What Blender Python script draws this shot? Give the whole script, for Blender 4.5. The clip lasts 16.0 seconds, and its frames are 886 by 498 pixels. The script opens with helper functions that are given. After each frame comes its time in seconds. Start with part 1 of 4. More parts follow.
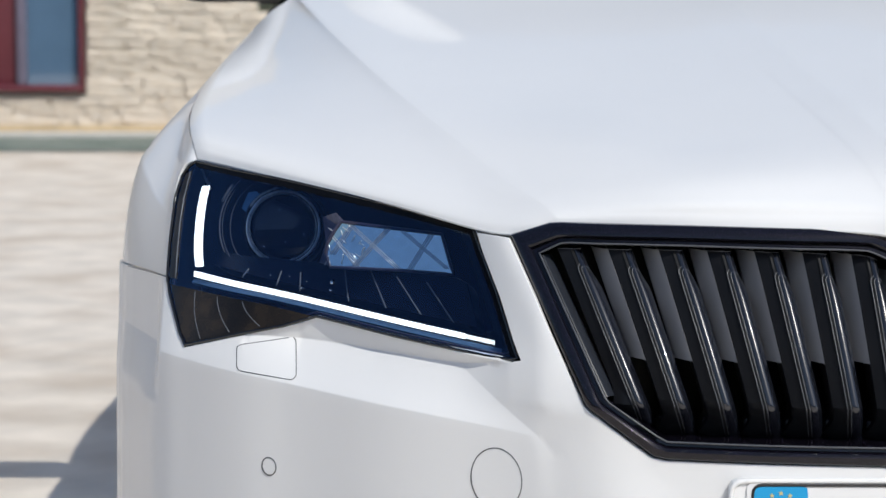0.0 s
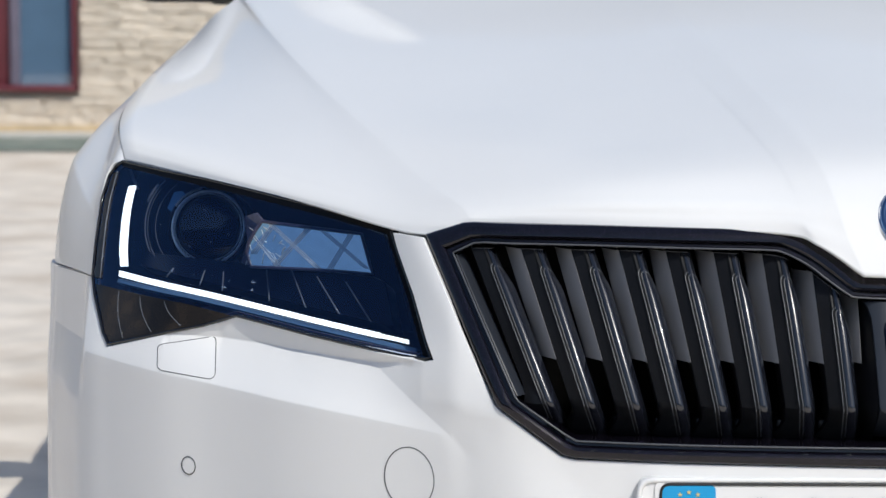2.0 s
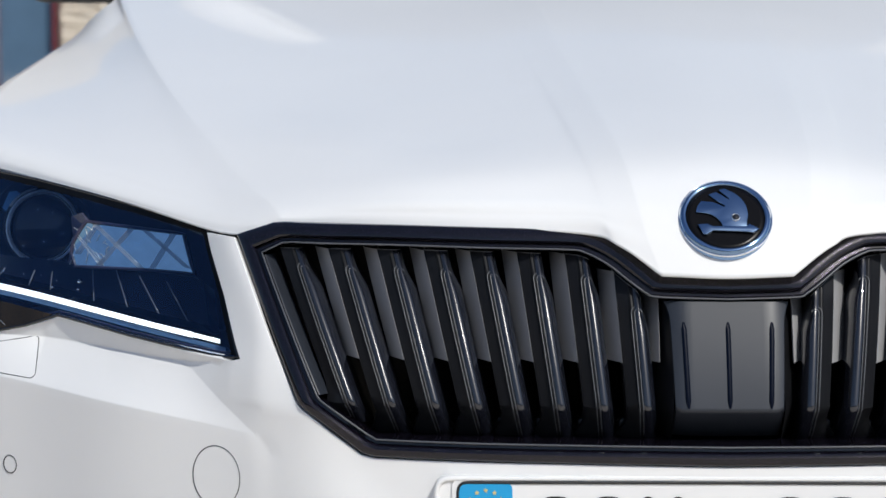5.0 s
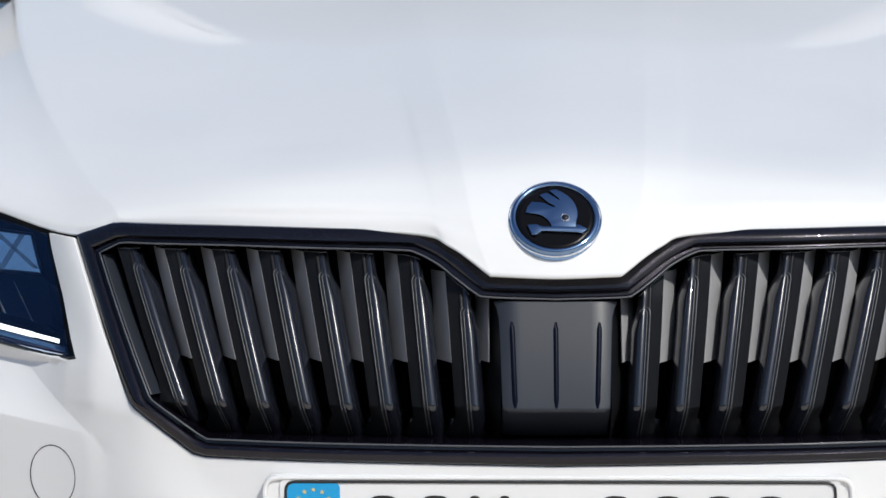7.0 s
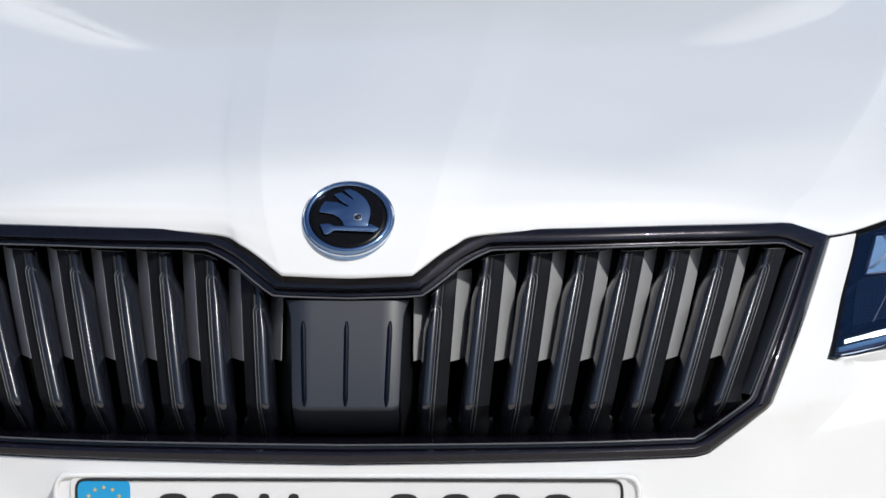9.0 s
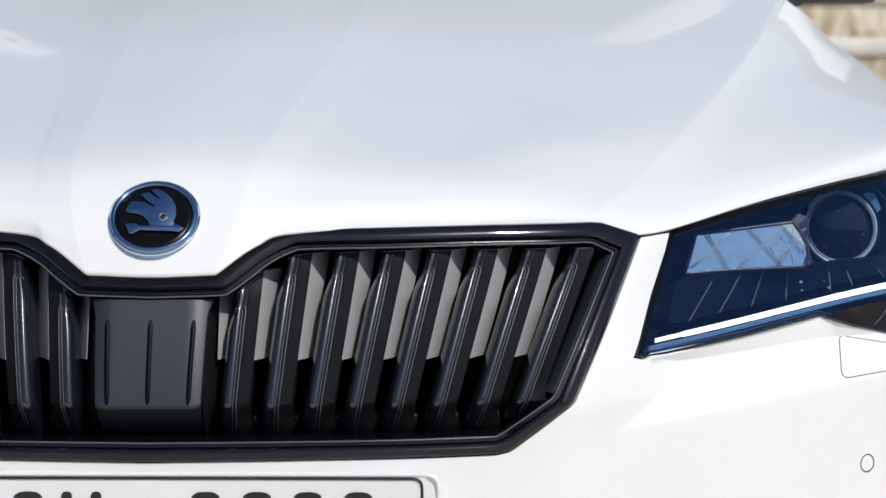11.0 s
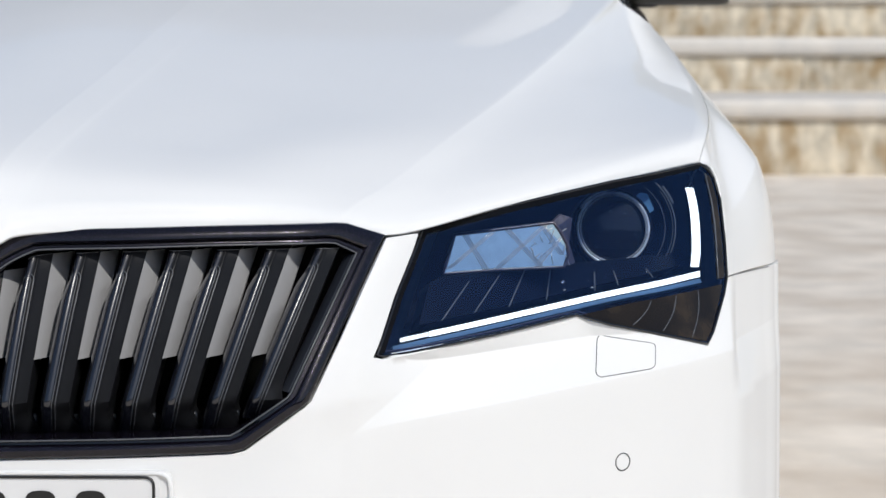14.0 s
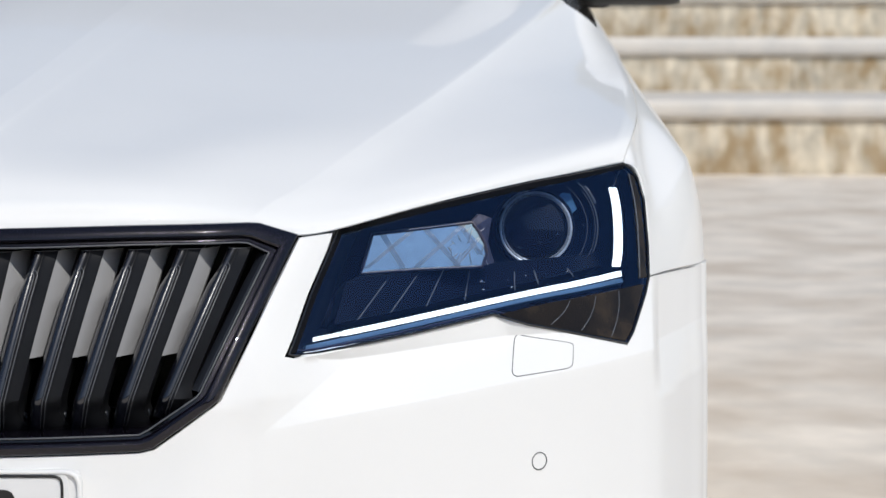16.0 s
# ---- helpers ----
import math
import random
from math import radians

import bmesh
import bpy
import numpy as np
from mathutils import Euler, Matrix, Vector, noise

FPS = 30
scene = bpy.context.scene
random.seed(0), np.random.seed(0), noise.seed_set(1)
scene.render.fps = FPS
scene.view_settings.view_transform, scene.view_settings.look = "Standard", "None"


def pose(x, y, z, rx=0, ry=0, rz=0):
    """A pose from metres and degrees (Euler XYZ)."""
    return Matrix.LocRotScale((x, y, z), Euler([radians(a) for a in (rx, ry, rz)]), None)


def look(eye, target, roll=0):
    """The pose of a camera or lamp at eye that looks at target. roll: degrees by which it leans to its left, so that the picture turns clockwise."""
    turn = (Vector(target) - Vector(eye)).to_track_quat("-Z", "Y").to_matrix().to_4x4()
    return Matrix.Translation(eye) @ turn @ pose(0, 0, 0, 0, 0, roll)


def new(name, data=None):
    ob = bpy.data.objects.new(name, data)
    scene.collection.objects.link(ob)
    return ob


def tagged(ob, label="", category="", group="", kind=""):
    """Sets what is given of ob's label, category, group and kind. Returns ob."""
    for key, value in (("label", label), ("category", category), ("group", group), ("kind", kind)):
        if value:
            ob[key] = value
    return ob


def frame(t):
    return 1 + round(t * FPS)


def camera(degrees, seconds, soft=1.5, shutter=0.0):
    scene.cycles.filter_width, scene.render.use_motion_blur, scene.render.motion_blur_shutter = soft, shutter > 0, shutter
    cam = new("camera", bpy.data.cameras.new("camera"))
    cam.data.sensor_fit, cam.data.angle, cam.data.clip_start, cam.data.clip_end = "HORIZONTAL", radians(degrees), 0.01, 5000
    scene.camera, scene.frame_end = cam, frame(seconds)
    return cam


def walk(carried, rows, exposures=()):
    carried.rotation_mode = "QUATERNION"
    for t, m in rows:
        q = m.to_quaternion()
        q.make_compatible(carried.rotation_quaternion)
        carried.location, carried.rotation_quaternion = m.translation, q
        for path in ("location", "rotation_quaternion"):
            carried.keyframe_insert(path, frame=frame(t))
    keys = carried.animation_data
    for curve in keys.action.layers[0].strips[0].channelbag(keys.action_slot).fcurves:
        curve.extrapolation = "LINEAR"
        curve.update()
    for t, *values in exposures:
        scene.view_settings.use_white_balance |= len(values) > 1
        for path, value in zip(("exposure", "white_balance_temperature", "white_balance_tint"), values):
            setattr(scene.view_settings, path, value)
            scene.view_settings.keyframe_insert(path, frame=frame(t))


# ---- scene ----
from mathutils.geometry import delaunay_2d_cdt

SUN, SKY, LAMP_GLOW = 2.6, 0.094, 1.4
cam = camera(20.42, 16.0, soft=1.45)
cam.data.dof.use_dof, cam.data.dof.focus_distance, cam.data.dof.aperture_fstop = True, 2.5, 11.5
ROWS = [  # seconds, x, y, z, pitch, yaw
    (0.0, -0.5128, -2.2550, 0.9065, -4.870, 0.712),
    (0.5, -0.4952, -2.2560, 0.9067, -4.871, 0.720),
    (1.0, -0.4701, -2.2575, 0.9068, -4.870, 0.731),
    (1.5, -0.4471, -2.2589, 0.9070, -4.870, 0.750),
    (2.0, -0.4260, -2.2602, 0.9065, -4.865, 0.767),
    (2.5, -0.4024, -2.2616, 0.9064, -4.868, 0.778),
    (3.0, -0.3708, -2.2635, 0.9067, -4.868, 0.794),
    (3.5, -0.3374, -2.2655, 0.9068, -4.859, 0.800),
    (6.0, -0.1664, -2.2757, 0.9077, -4.856, 0.760),
    (6.5, -0.1260, -2.2781, 0.9086, -4.869, 0.764),
    (7.0, -0.0760, -2.2811, 0.9088, -4.868, 0.762),
    (7.5, -0.0297, -2.2838, 0.9090, -4.869, 0.761),
    (8.0, 0.0214, -2.2869, 0.9088, -4.862, 0.755),
    (8.5, 0.0692, -2.2898, 0.9092, -4.861, 0.758),
    (9.0, 0.1234, -2.2930, 0.9095, -4.870, 0.778),
    (11.5, 0.3550, -2.3068, 0.9102, -4.864, 0.780),
    (12.0, 0.4007, -2.3096, 0.9116, -4.876, 0.745),
    (12.5, 0.4543, -2.3128, 0.9119, -4.876, 0.730),
    (13.0, 0.5009, -2.3156, 0.9119, -4.862, 0.755),
    (13.5, 0.5378, -2.3178, 0.9113, -4.850, 0.745),
    (14.0, 0.5669, -2.3195, 0.9122, -4.873, 0.732),
    (14.5, 0.5992, -2.3214, 0.9121, -4.874, 0.744),
    (15.0, 0.6217, -2.3228, 0.9122, -4.875, 0.742),
    (15.5, 0.6409, -2.3239, 0.9126, -4.877, 0.760),
    (16.0, 0.6572, -2.3249, 0.9125, -4.874, 0.772),
]
walk(cam, [(t, pose(x, y, z, 90 + p, 0, w)) for t, x, y, z, p, w in ROWS], exposures=[(0.0, 0.26, 6600, 8), (7.0, 0.21, 6600, 8), (11.0, 0.14, 6600, 8), (16.0, 0.11, 6600, 8)])

# ---- daylight ----
TO_SUN = Vector((0.385, -0.545, 0.745)).normalized()
world = bpy.data.worlds.new("sky")
scene.world = world
world.use_nodes = True
wn = world.node_tree.nodes
sky = wn.new("ShaderNodeTexSky")
sky.sky_type, sky.sun_disc = "NISHITA", False
sky.sun_elevation = math.asin(TO_SUN.z)
sky.sun_rotation = math.atan2(TO_SUN.x, TO_SUN.y)
sky.dust_density, sky.ozone_density, sky.air_density = 1.3, 3.0, 1.0
world.node_tree.links.new(sky.outputs[0], wn["Background"].inputs[0])
wn["Background"].inputs[1].default_value = SKY
sun = new("sun", bpy.data.lights.new("sun", "SUN"))
sun.data.energy, sun.data.angle, sun.data.color = SUN, radians(0.53), (1.0, 0.975, 0.94)
sun.matrix_world = look(TO_SUN * 30, (0, 0, 0))


# ---- materials ----
def material(name, colour, rough=0.5, metal=0.0, spread=0.0, scale=8.0, coat=0.0, bump=0.0, bump_scale=60.0, stretch=(1, 1, 1), second=None, second_scale=1.5, detail=6.0, spec=0.5, jitter=0.0):
    """A procedural surface: a base colour that varies at two scales, with fine relief."""
    m = bpy.data.materials.new(name)
    m.use_nodes = True
    n, l = m.node_tree.nodes, m.node_tree.links
    b = n["Principled BSDF"]
    b.inputs["Base Color"].default_value = (*colour, 1)
    b.inputs["Roughness"].default_value, b.inputs["Metallic"].default_value = rough, metal
    b.inputs["Coat Weight"].default_value, b.inputs["Coat Roughness"].default_value = coat, 0.015
    b.inputs["Specular IOR Level"].default_value = spec
    co = n.new("ShaderNodeTexCoord")
    mp = n.new("ShaderNodeMapping")
    mp.inputs["Scale"].default_value = stretch
    l.new(co.outputs["Object"], mp.inputs[0])
    if spread or second or jitter:
        t1 = n.new("ShaderNodeTexNoise")
        t1.inputs["Scale"].default_value, t1.inputs["Detail"].default_value = scale, detail
        l.new(mp.outputs[0], t1.inputs["Vector"])
        hsv = n.new("ShaderNodeHueSaturation")
        hsv.inputs["Color"].default_value = (*colour, 1)
        r1 = n.new("ShaderNodeMapRange")
        r1.inputs["From Min"].default_value, r1.inputs["From Max"].default_value = 0.3, 0.7
        r1.inputs["To Min"].default_value, r1.inputs["To Max"].default_value = 1 - spread, 1 + spread
        l.new(t1.outputs["Fac"], r1.inputs["Value"])
        value = r1.outputs[0]
        if jitter:
            oi = n.new("ShaderNodeObjectInfo")
            r2 = n.new("ShaderNodeMapRange")
            r2.inputs["To Min"].default_value, r2.inputs["To Max"].default_value = 1 - jitter, 1 + jitter
            l.new(oi.outputs["Random"], r2.inputs["Value"])
            mu = n.new("ShaderNodeMath")
            mu.operation = "MULTIPLY"
            l.new(value, mu.inputs[0])
            l.new(r2.outputs[0], mu.inputs[1])
            value = mu.outputs[0]
        l.new(value, hsv.inputs["Value"])
        out = hsv.outputs[0]
        if second:
            t2 = n.new("ShaderNodeTexNoise")
            t2.inputs["Scale"].default_value, t2.inputs["Detail"].default_value = second_scale, 4.0
            l.new(mp.outputs[0], t2.inputs["Vector"])
            r3 = n.new("ShaderNodeMapRange")
            r3.inputs["From Min"].default_value, r3.inputs["From Max"].default_value = 0.45, 0.68
            l.new(t2.outputs["Fac"], r3.inputs["Value"])
            mx = n.new("ShaderNodeMix")
            mx.data_type = "RGBA"
            mx.inputs["B"].default_value = (*second, 1)
            l.new(r3.outputs[0], mx.inputs["Factor"])
            l.new(out, mx.inputs["A"])
            out = mx.outputs["Result"]
        l.new(out, b.inputs["Base Color"])
    if bump:
        t4 = n.new("ShaderNodeTexNoise")
        t4.inputs["Scale"].default_value, t4.inputs["Detail"].default_value = bump_scale, 5.0
        l.new(mp.outputs[0], t4.inputs["Vector"])
        bp = n.new("ShaderNodeBump")
        bp.inputs["Strength"].default_value, bp.inputs["Distance"].default_value = min(1.0, bump * 10), bump * 0.1
        l.new(t4.outputs["Fac"], bp.inputs["Height"])
        l.new(bp.outputs[0], b.inputs["Normal"])
    return m


def clear_glass(name, tint, ior=1.5, sheen=(1.0, 1.0, 1.0)):
    """Thin clear plastic or glass: what lies behind shows through, and its gloss follows Fresnel."""
    m = bpy.data.materials.new(name)
    m.use_nodes = True
    n, l = m.node_tree.nodes, m.node_tree.links
    n.remove(n["Principled BSDF"])
    mix, tr, gl, fr = n.new("ShaderNodeMixShader"), n.new("ShaderNodeBsdfTransparent"), n.new("ShaderNodeBsdfGlossy"), n.new("ShaderNodeFresnel")
    tr.inputs[0].default_value, fr.inputs[0].default_value = (*tint, 1), ior
    gl.inputs["Roughness"].default_value, gl.inputs["Color"].default_value = 0.01, (*sheen, 1)
    l.new(fr.outputs[0], mix.inputs[0])
    l.new(tr.outputs[0], mix.inputs[1])
    l.new(gl.outputs[0], mix.inputs[2])
    l.new(mix.outputs[0], n["Material Output"].inputs[0])
    return m


def glow(name, colour, strength):
    m = material(name, colour, 0.4)
    b = m.node_tree.nodes["Principled BSDF"]
    b.inputs["Emission Color"].default_value, b.inputs["Emission Strength"].default_value = (*colour, 1), strength
    return m


def flake(name, colour, spark):
    """Metallic black lacquer: fine flakes glint under a clear coat."""
    m = material(name, colour, 0.24, 0.0, coat=0.8, spec=0.08)
    n, l = m.node_tree.nodes, m.node_tree.links
    co, vo, ra, mx = n.new("ShaderNodeTexCoord"), n.new("ShaderNodeTexVoronoi"), n.new("ShaderNodeValToRGB"), n.new("ShaderNodeMix")
    vo.inputs["Scale"].default_value = 2600.0
    l.new(co.outputs["Object"], vo.inputs["Vector"])
    se = n.new("ShaderNodeSeparateColor")
    l.new(vo.outputs["Color"], se.inputs[0])
    ra.color_ramp.elements[0].position, ra.color_ramp.elements[1].position = 0.91, 1.0
    l.new(se.outputs[0], ra.inputs[0])
    mx.data_type = "RGBA"
    mx.inputs["A"].default_value, mx.inputs["B"].default_value = (*colour, 1), (*spark, 1)
    l.new(ra.outputs[0], mx.inputs["Factor"])
    l.new(mx.outputs["Result"], n["Principled BSDF"].inputs["Base Color"])
    l.new(ra.outputs[0], n["Principled BSDF"].inputs["Metallic"])
    return m


PAINT = material("white_paint", (0.79, 0.79, 0.785), 0.42, 0.0, 0.012, 3.0, coat=0.48, spec=0.06, bump=0.0003, bump_scale=220.0)
BLACK = flake("black_lacquer", (0.003, 0.0026, 0.005), (0.10, 0.08, 0.15))
GLOSS = material("gloss_black", (0.008, 0.008, 0.010), 0.12, coat=0.6, spread=0.1, scale=30)
SATIN = material("satin_black_plastic", (0.010, 0.0105, 0.0125), 0.42, spread=0.12, scale=40, spec=0.17)
EDGING = material("worn_grey_edging", (0.085, 0.09, 0.10), 0.36, spread=0.1, scale=60, spec=0.5)
POLISH = material("polished_black", (0.009, 0.0105, 0.0165), 0.25, spread=0.1, scale=30, spec=0.44, coat=0.9)
MATT = material("matt_black_plastic", (0.012, 0.012, 0.013), 0.6, spread=0.15, scale=20)
SEAM = material("dusty_seam", (0.12, 0.122, 0.128), 0.7, spread=0.15, scale=30)
RADAR = material("grey_plastic", (0.019, 0.023, 0.032), 0.46, spread=0.06, scale=25, bump=0.0008, bump_scale=1300)
SHUTTER = material("grey_vane_plastic", (0.35, 0.35, 0.36), 0.6, spread=0.04, scale=14, spec=0.1)
CAVITY = material("dark_cavity", (0.013, 0.013, 0.013), 0.9, spread=0.2, scale=10)
CHROME = material("chrome", (0.86, 0.87, 0.88), 0.05, 1.0, spread=0.02, scale=30)
FACET = material("lamp_reflector", (0.55, 0.65, 0.64), 0.07, 1.0, spread=0.08, scale=60)
RINGED = material("brushed_ring", (0.50, 0.53, 0.58), 0.30, 0.45, spread=0.05, scale=60)
LENS = clear_glass("lamp_glass", (0.78, 0.86, 1.0), 1.75, (0.36, 0.60, 1.0))
INNER = material("lamp_housing_plastic", (0.0012, 0.003, 0.010), 0.4, spread=0.2, scale=18, spec=0.10)
AMBER = material("side_marker_plastic", (0.013, 0.0095, 0.006), 0.16, spread=0.5, scale=16, coat=0.1, spec=0.3, second=(0.038, 0.027, 0.016), second_scale=22)
BEAM = material("projector_glass", (0.004, 0.005, 0.009), 0.05, coat=0.2, spec=0.3, spread=0.1, scale=20)
STRIP = glow("daylight_strip", (1.0, 1.0, 0.93), LAMP_GLOW)
HAZE_BLUE = material("blue_tinted_bezel", (0.10, 0.24, 0.42), 0.25, 0.3, spread=0.15, scale=50)
PALE_RING = material("pale_grey_ring", (0.72, 0.78, 0.84), 0.28, 0.45, spread=0.2, scale=70, coat=0.5)
LILAC = material("lilac_silver", (0.10, 0.10, 0.15), 0.3, 0.4, spread=0.25, scale=160)
VIOLET = material("violet_black_frame", (0.035, 0.034, 0.065), 0.3, spread=0.15, scale=50)
GUIDE = material("light_guide", (0.08, 0.15, 0.25), 0.35, spread=0.06, scale=40, spec=0.3)
RIB = material("clear_rib", (0.12, 0.13, 0.15), 0.25, spread=0.1, scale=40)
INK_BLACK = material("deep_black_enamel", (0.004, 0.004, 0.005), 0.25, spread=0.1, scale=30, spec=0.12)
BLUE_METAL = material("emblem_metal", (0.22, 0.33, 0.50), 0.09, 1.0, spread=0.02, scale=20)
PLATE = material("plate_white", (0.80, 0.80, 0.80), 0.35, spread=0.01, scale=20)
INK = material("plate_black", (0.015, 0.015, 0.015), 0.4, spread=0.1, scale=30)
EU_BLUE = material("plate_blue", (0.010, 0.33, 0.66), 0.35, spread=0.03, scale=20)
STAR = material("plate_yellow", (0.62, 0.52, 0.22), 0.4, spread=0.03, scale=20)
RUBBER = material("tyre_rubber", (0.018, 0.018, 0.019), 0.75, spread=0.2, scale=20, bump=0.004, bump_scale=60)
ALLOY = material("alloy", (0.45, 0.46, 0.47), 0.28, 0.9, spread=0.05, scale=12)
CABIN = material("tinted_glass", (0.09, 0.10, 0.115), 0.03, coat=1.0, spread=0.1, scale=4)
GROUND = material("pale_stone_paving", (0.765, 0.69, 0.595), 0.7, spread=0.15, scale=5.0, second=(0.60, 0.51, 0.415), second_scale=2.3, bump=0.02, bump_scale=30, stretch=(0.9, 0.75, 1.0))
STONE = material("split_limestone", (0.65, 0.56, 0.455), 0.85, spread=0.14, scale=7.0, second=(0.69, 0.62, 0.53), second_scale=2.2, bump=0.04, bump_scale=14, jitter=0.09)
FOOT = material("ochre_plinth", (0.55, 0.43, 0.27), 0.85, spread=0.15, scale=6.0, bump=0.05, bump_scale=16)
RISER = material("weathered_travertine", (0.60, 0.535, 0.425), 0.85, spread=0.34, scale=7.0, second=(0.36, 0.26, 0.145), second_scale=4.6, bump=0.06, bump_scale=12, stretch=(1.5, 1, 0.8), jitter=0.03)
TREAD = material("pale_marble_tread", (0.70, 0.65, 0.585), 0.55, spread=0.05, scale=3.0, second=(0.60, 0.57, 0.53), second_scale=3.5, bump=0.012, bump_scale=24)
MAROON = material("maroon_window_frame", (0.13, 0.025, 0.035), 0.4, spread=0.08, scale=6)
MULLION = material("grey_mullion", (0.16, 0.14, 0.19), 0.4, spread=0.08, scale=6)
PANE = material("window_glass", (0.10, 0.17, 0.26), 0.03, coat=1.0, spread=0.08, scale=2, spec=0.9)
GRASS = material("mown_grass", (0.19, 0.235, 0.20), 0.9, spread=0.25, scale=30, second=(0.32, 0.34, 0.30), second_scale=1.5, bump=0.2, bump_scale=80)
KERB = material("kerb_stone", (0.50, 0.48, 0.44), 0.8, spread=0.10, scale=9, bump=0.03, bump_scale=40)
PLASTER = material("cream_plaster", (0.52, 0.47, 0.40), 0.85, spread=0.06, scale=2.0, bump=0.02, bump_scale=50)
HEDGE = material("dark_green_plaster", (0.055, 0.065, 0.045), 0.9, spread=0.2, scale=0.6, bump=0.05, bump_scale=8)


# ---- helpers for building ----

def curve(knots):
    """A smooth function through knots (x, y), straight beyond its ends."""
    xs, ys = [k[0] for k in knots], [k[1] for k in knots]
    n = len(xs)
    sl = [(ys[i + 1] - ys[i]) / (xs[i + 1] - xs[i]) for i in range(n - 1)]
    tg = [sl[0]] + [0.0 if sl[i - 1] * sl[i] < 0 else (sl[i - 1] * (xs[i + 1] - xs[i]) + sl[i] * (xs[i] - xs[i - 1])) / (xs[i + 1] - xs[i - 1]) for i in range(1, n - 1)] + [sl[-1]]
    tg = [math.copysign(min(abs(t), 3 * abs(sl[max(i - 1, 0)]), 3 * abs(sl[min(i, n - 2)])), t) for i, t in enumerate(tg)]

    def f(x):
        if x <= xs[0]:
            return ys[0] + tg[0] * (x - xs[0])
        if x >= xs[-1]:
            return ys[-1] + tg[-1] * (x - xs[-1])
        i = 0
        while x > xs[i + 1]:
            i += 1
        h = xs[i + 1] - xs[i]
        s = (x - xs[i]) / h
        return ((1 + 2 * s) * (1 - s) ** 2 * ys[i] + s * (1 - s) ** 2 * h * tg[i] + s * s * (3 - 2 * s) * ys[i + 1] + s * s * (s - 1) * h * tg[i + 1])
    return f


def ease(x, a, b):
    s = min(1.0, max(0.0, (x - a) / (b - a)))
    return s * s * (3 - 2 * s)


UPPER = curve([(0, 0.012), (0.2, 0.018), (0.34, 0.045), (0.40, 0.074), (0.47, 0.116), (0.55, 0.172), (0.70, 0.291), (0.76, 0.335), (0.82, 0.394), (0.85, 0.428), (0.866, 0.453), (0.885, 0.503), (0.910, 0.578), (0.932, 0.652), (0.945, 0.735), (0.952, 0.88)])
GRILLE = curve([(0, 0.0), (0.131, 0.003), (0.25, 0.013), (0.341, 0.032), (0.404, 0.050), (0.476, 0.096), (0.55, 0.15)])
FOLD = curve([(0.30, 0.506), (0.38, 0.516), (0.45, 0.527), (0.533, 0.537), (0.648, 0.548), (0.726, 0.555), (0.845, 0.566), (0.93, 0.575)])


SIDE = curve([(0.8555, 0.0), (0.882, 0.066), (0.910, 0.135), (0.932, 0.20), (0.945, 0.27), (0.950, 0.36), (0.952, 0.50)])


def lens_y(x, z):
    """The glass of a headlamp: it leans back and sweeps to the corner, where the flank turns off sharply."""
    a = abs(x)
    y = UPPER(a) + 0.80 * (z - 0.598)
    k = ease(a, 0.8555, 0.869)
    if k > 0:
        y += k * (0.474 + SIDE(a) + 0.15 * (z - 0.645) - y)
    return y


def grille_y(x, z):
    """The plane of the grille: it curls back towards the bonnet and stands upright below."""
    h = z - 0.56
    return GRILLE(abs(x)) + (0.30 * h + 1.2 * h * h if h > 0 else 0.05 * h)


def skin_y(x, z):
    """The front of the bumper: a ledge under the lamps above a steep lower face, with a fold between them."""
    a = abs(x)
    rim = 0.409 + (0.46 if z > 0.56 else 1.3) * (z - 0.56)
    w = ease(a, rim, rim + 0.07 + 0.8 * max(0.0, 0.60 - z))
    zf = FOLD(max(a, 0.30))
    d = z - zf
    e = 0.0012 + 0.035 * (1 - ease(a, 0.43, 0.462))
    soft = 0.5 * (d + math.sqrt(d * d + e * e))
    zu = zf + soft
    up = (1 - w) * (grille_y(a, zu) + 0.001) + w * (lens_y(a, zu) + 0.40 * (1 - ease(a, 0.46, 0.64)) * max(0.0, 0.598 - zu))
    # the ledge ends inboard at a slanting crease
    q = -0.616 * (a - 0.45) + 0.788 * (z - 0.527)
    if 0 < q < 0.20 and a > 0.41:
        up -= 0.30 * q * (1 - q / 0.20) ** 2 * ease(a, 0.41, 0.455)
    if a > 0.8555 and d < 0:
        up += (UPPER(a) + 0.8 * (zf - 0.598) - lens_y(a, zf)) * min(1.0, -d / 0.055)
    return up + 0.05 * (d - soft)




UNDER_TOP = curve([(0.476, 0.596), (0.501, 0.598), (0.591, 0.608), (0.676, 0.619), (0.713, 0.607), (0.757, 0.596)])
UNDER_LOW = curve([(0.476, 0.596), (0.528, 0.588), (0.60, 0.591), (0.697, 0.595), (0.757, 0.5955)])


def bumper_y(x, z):
    """The bumper's skin: the ledge dips under each lamp, and a narrow facet comes forward again to the lamp's lower edge."""
    a, y = abs(x), skin_y(x, z)
    if 0.477 < a < 0.756:
        lo, hi, zf = UNDER_LOW(a), UNDER_TOP(a), FOLD(a)
        dip = 0.021 * min(1.0, max(0.0, hi - lo) / 0.020)
        if z > lo:
            y += dip * max(0.0, 1 - (z - lo) / max(hi - lo, 0.001))
        elif z > zf:
            y += dip * (z - zf) / (lo - zf)
    return y


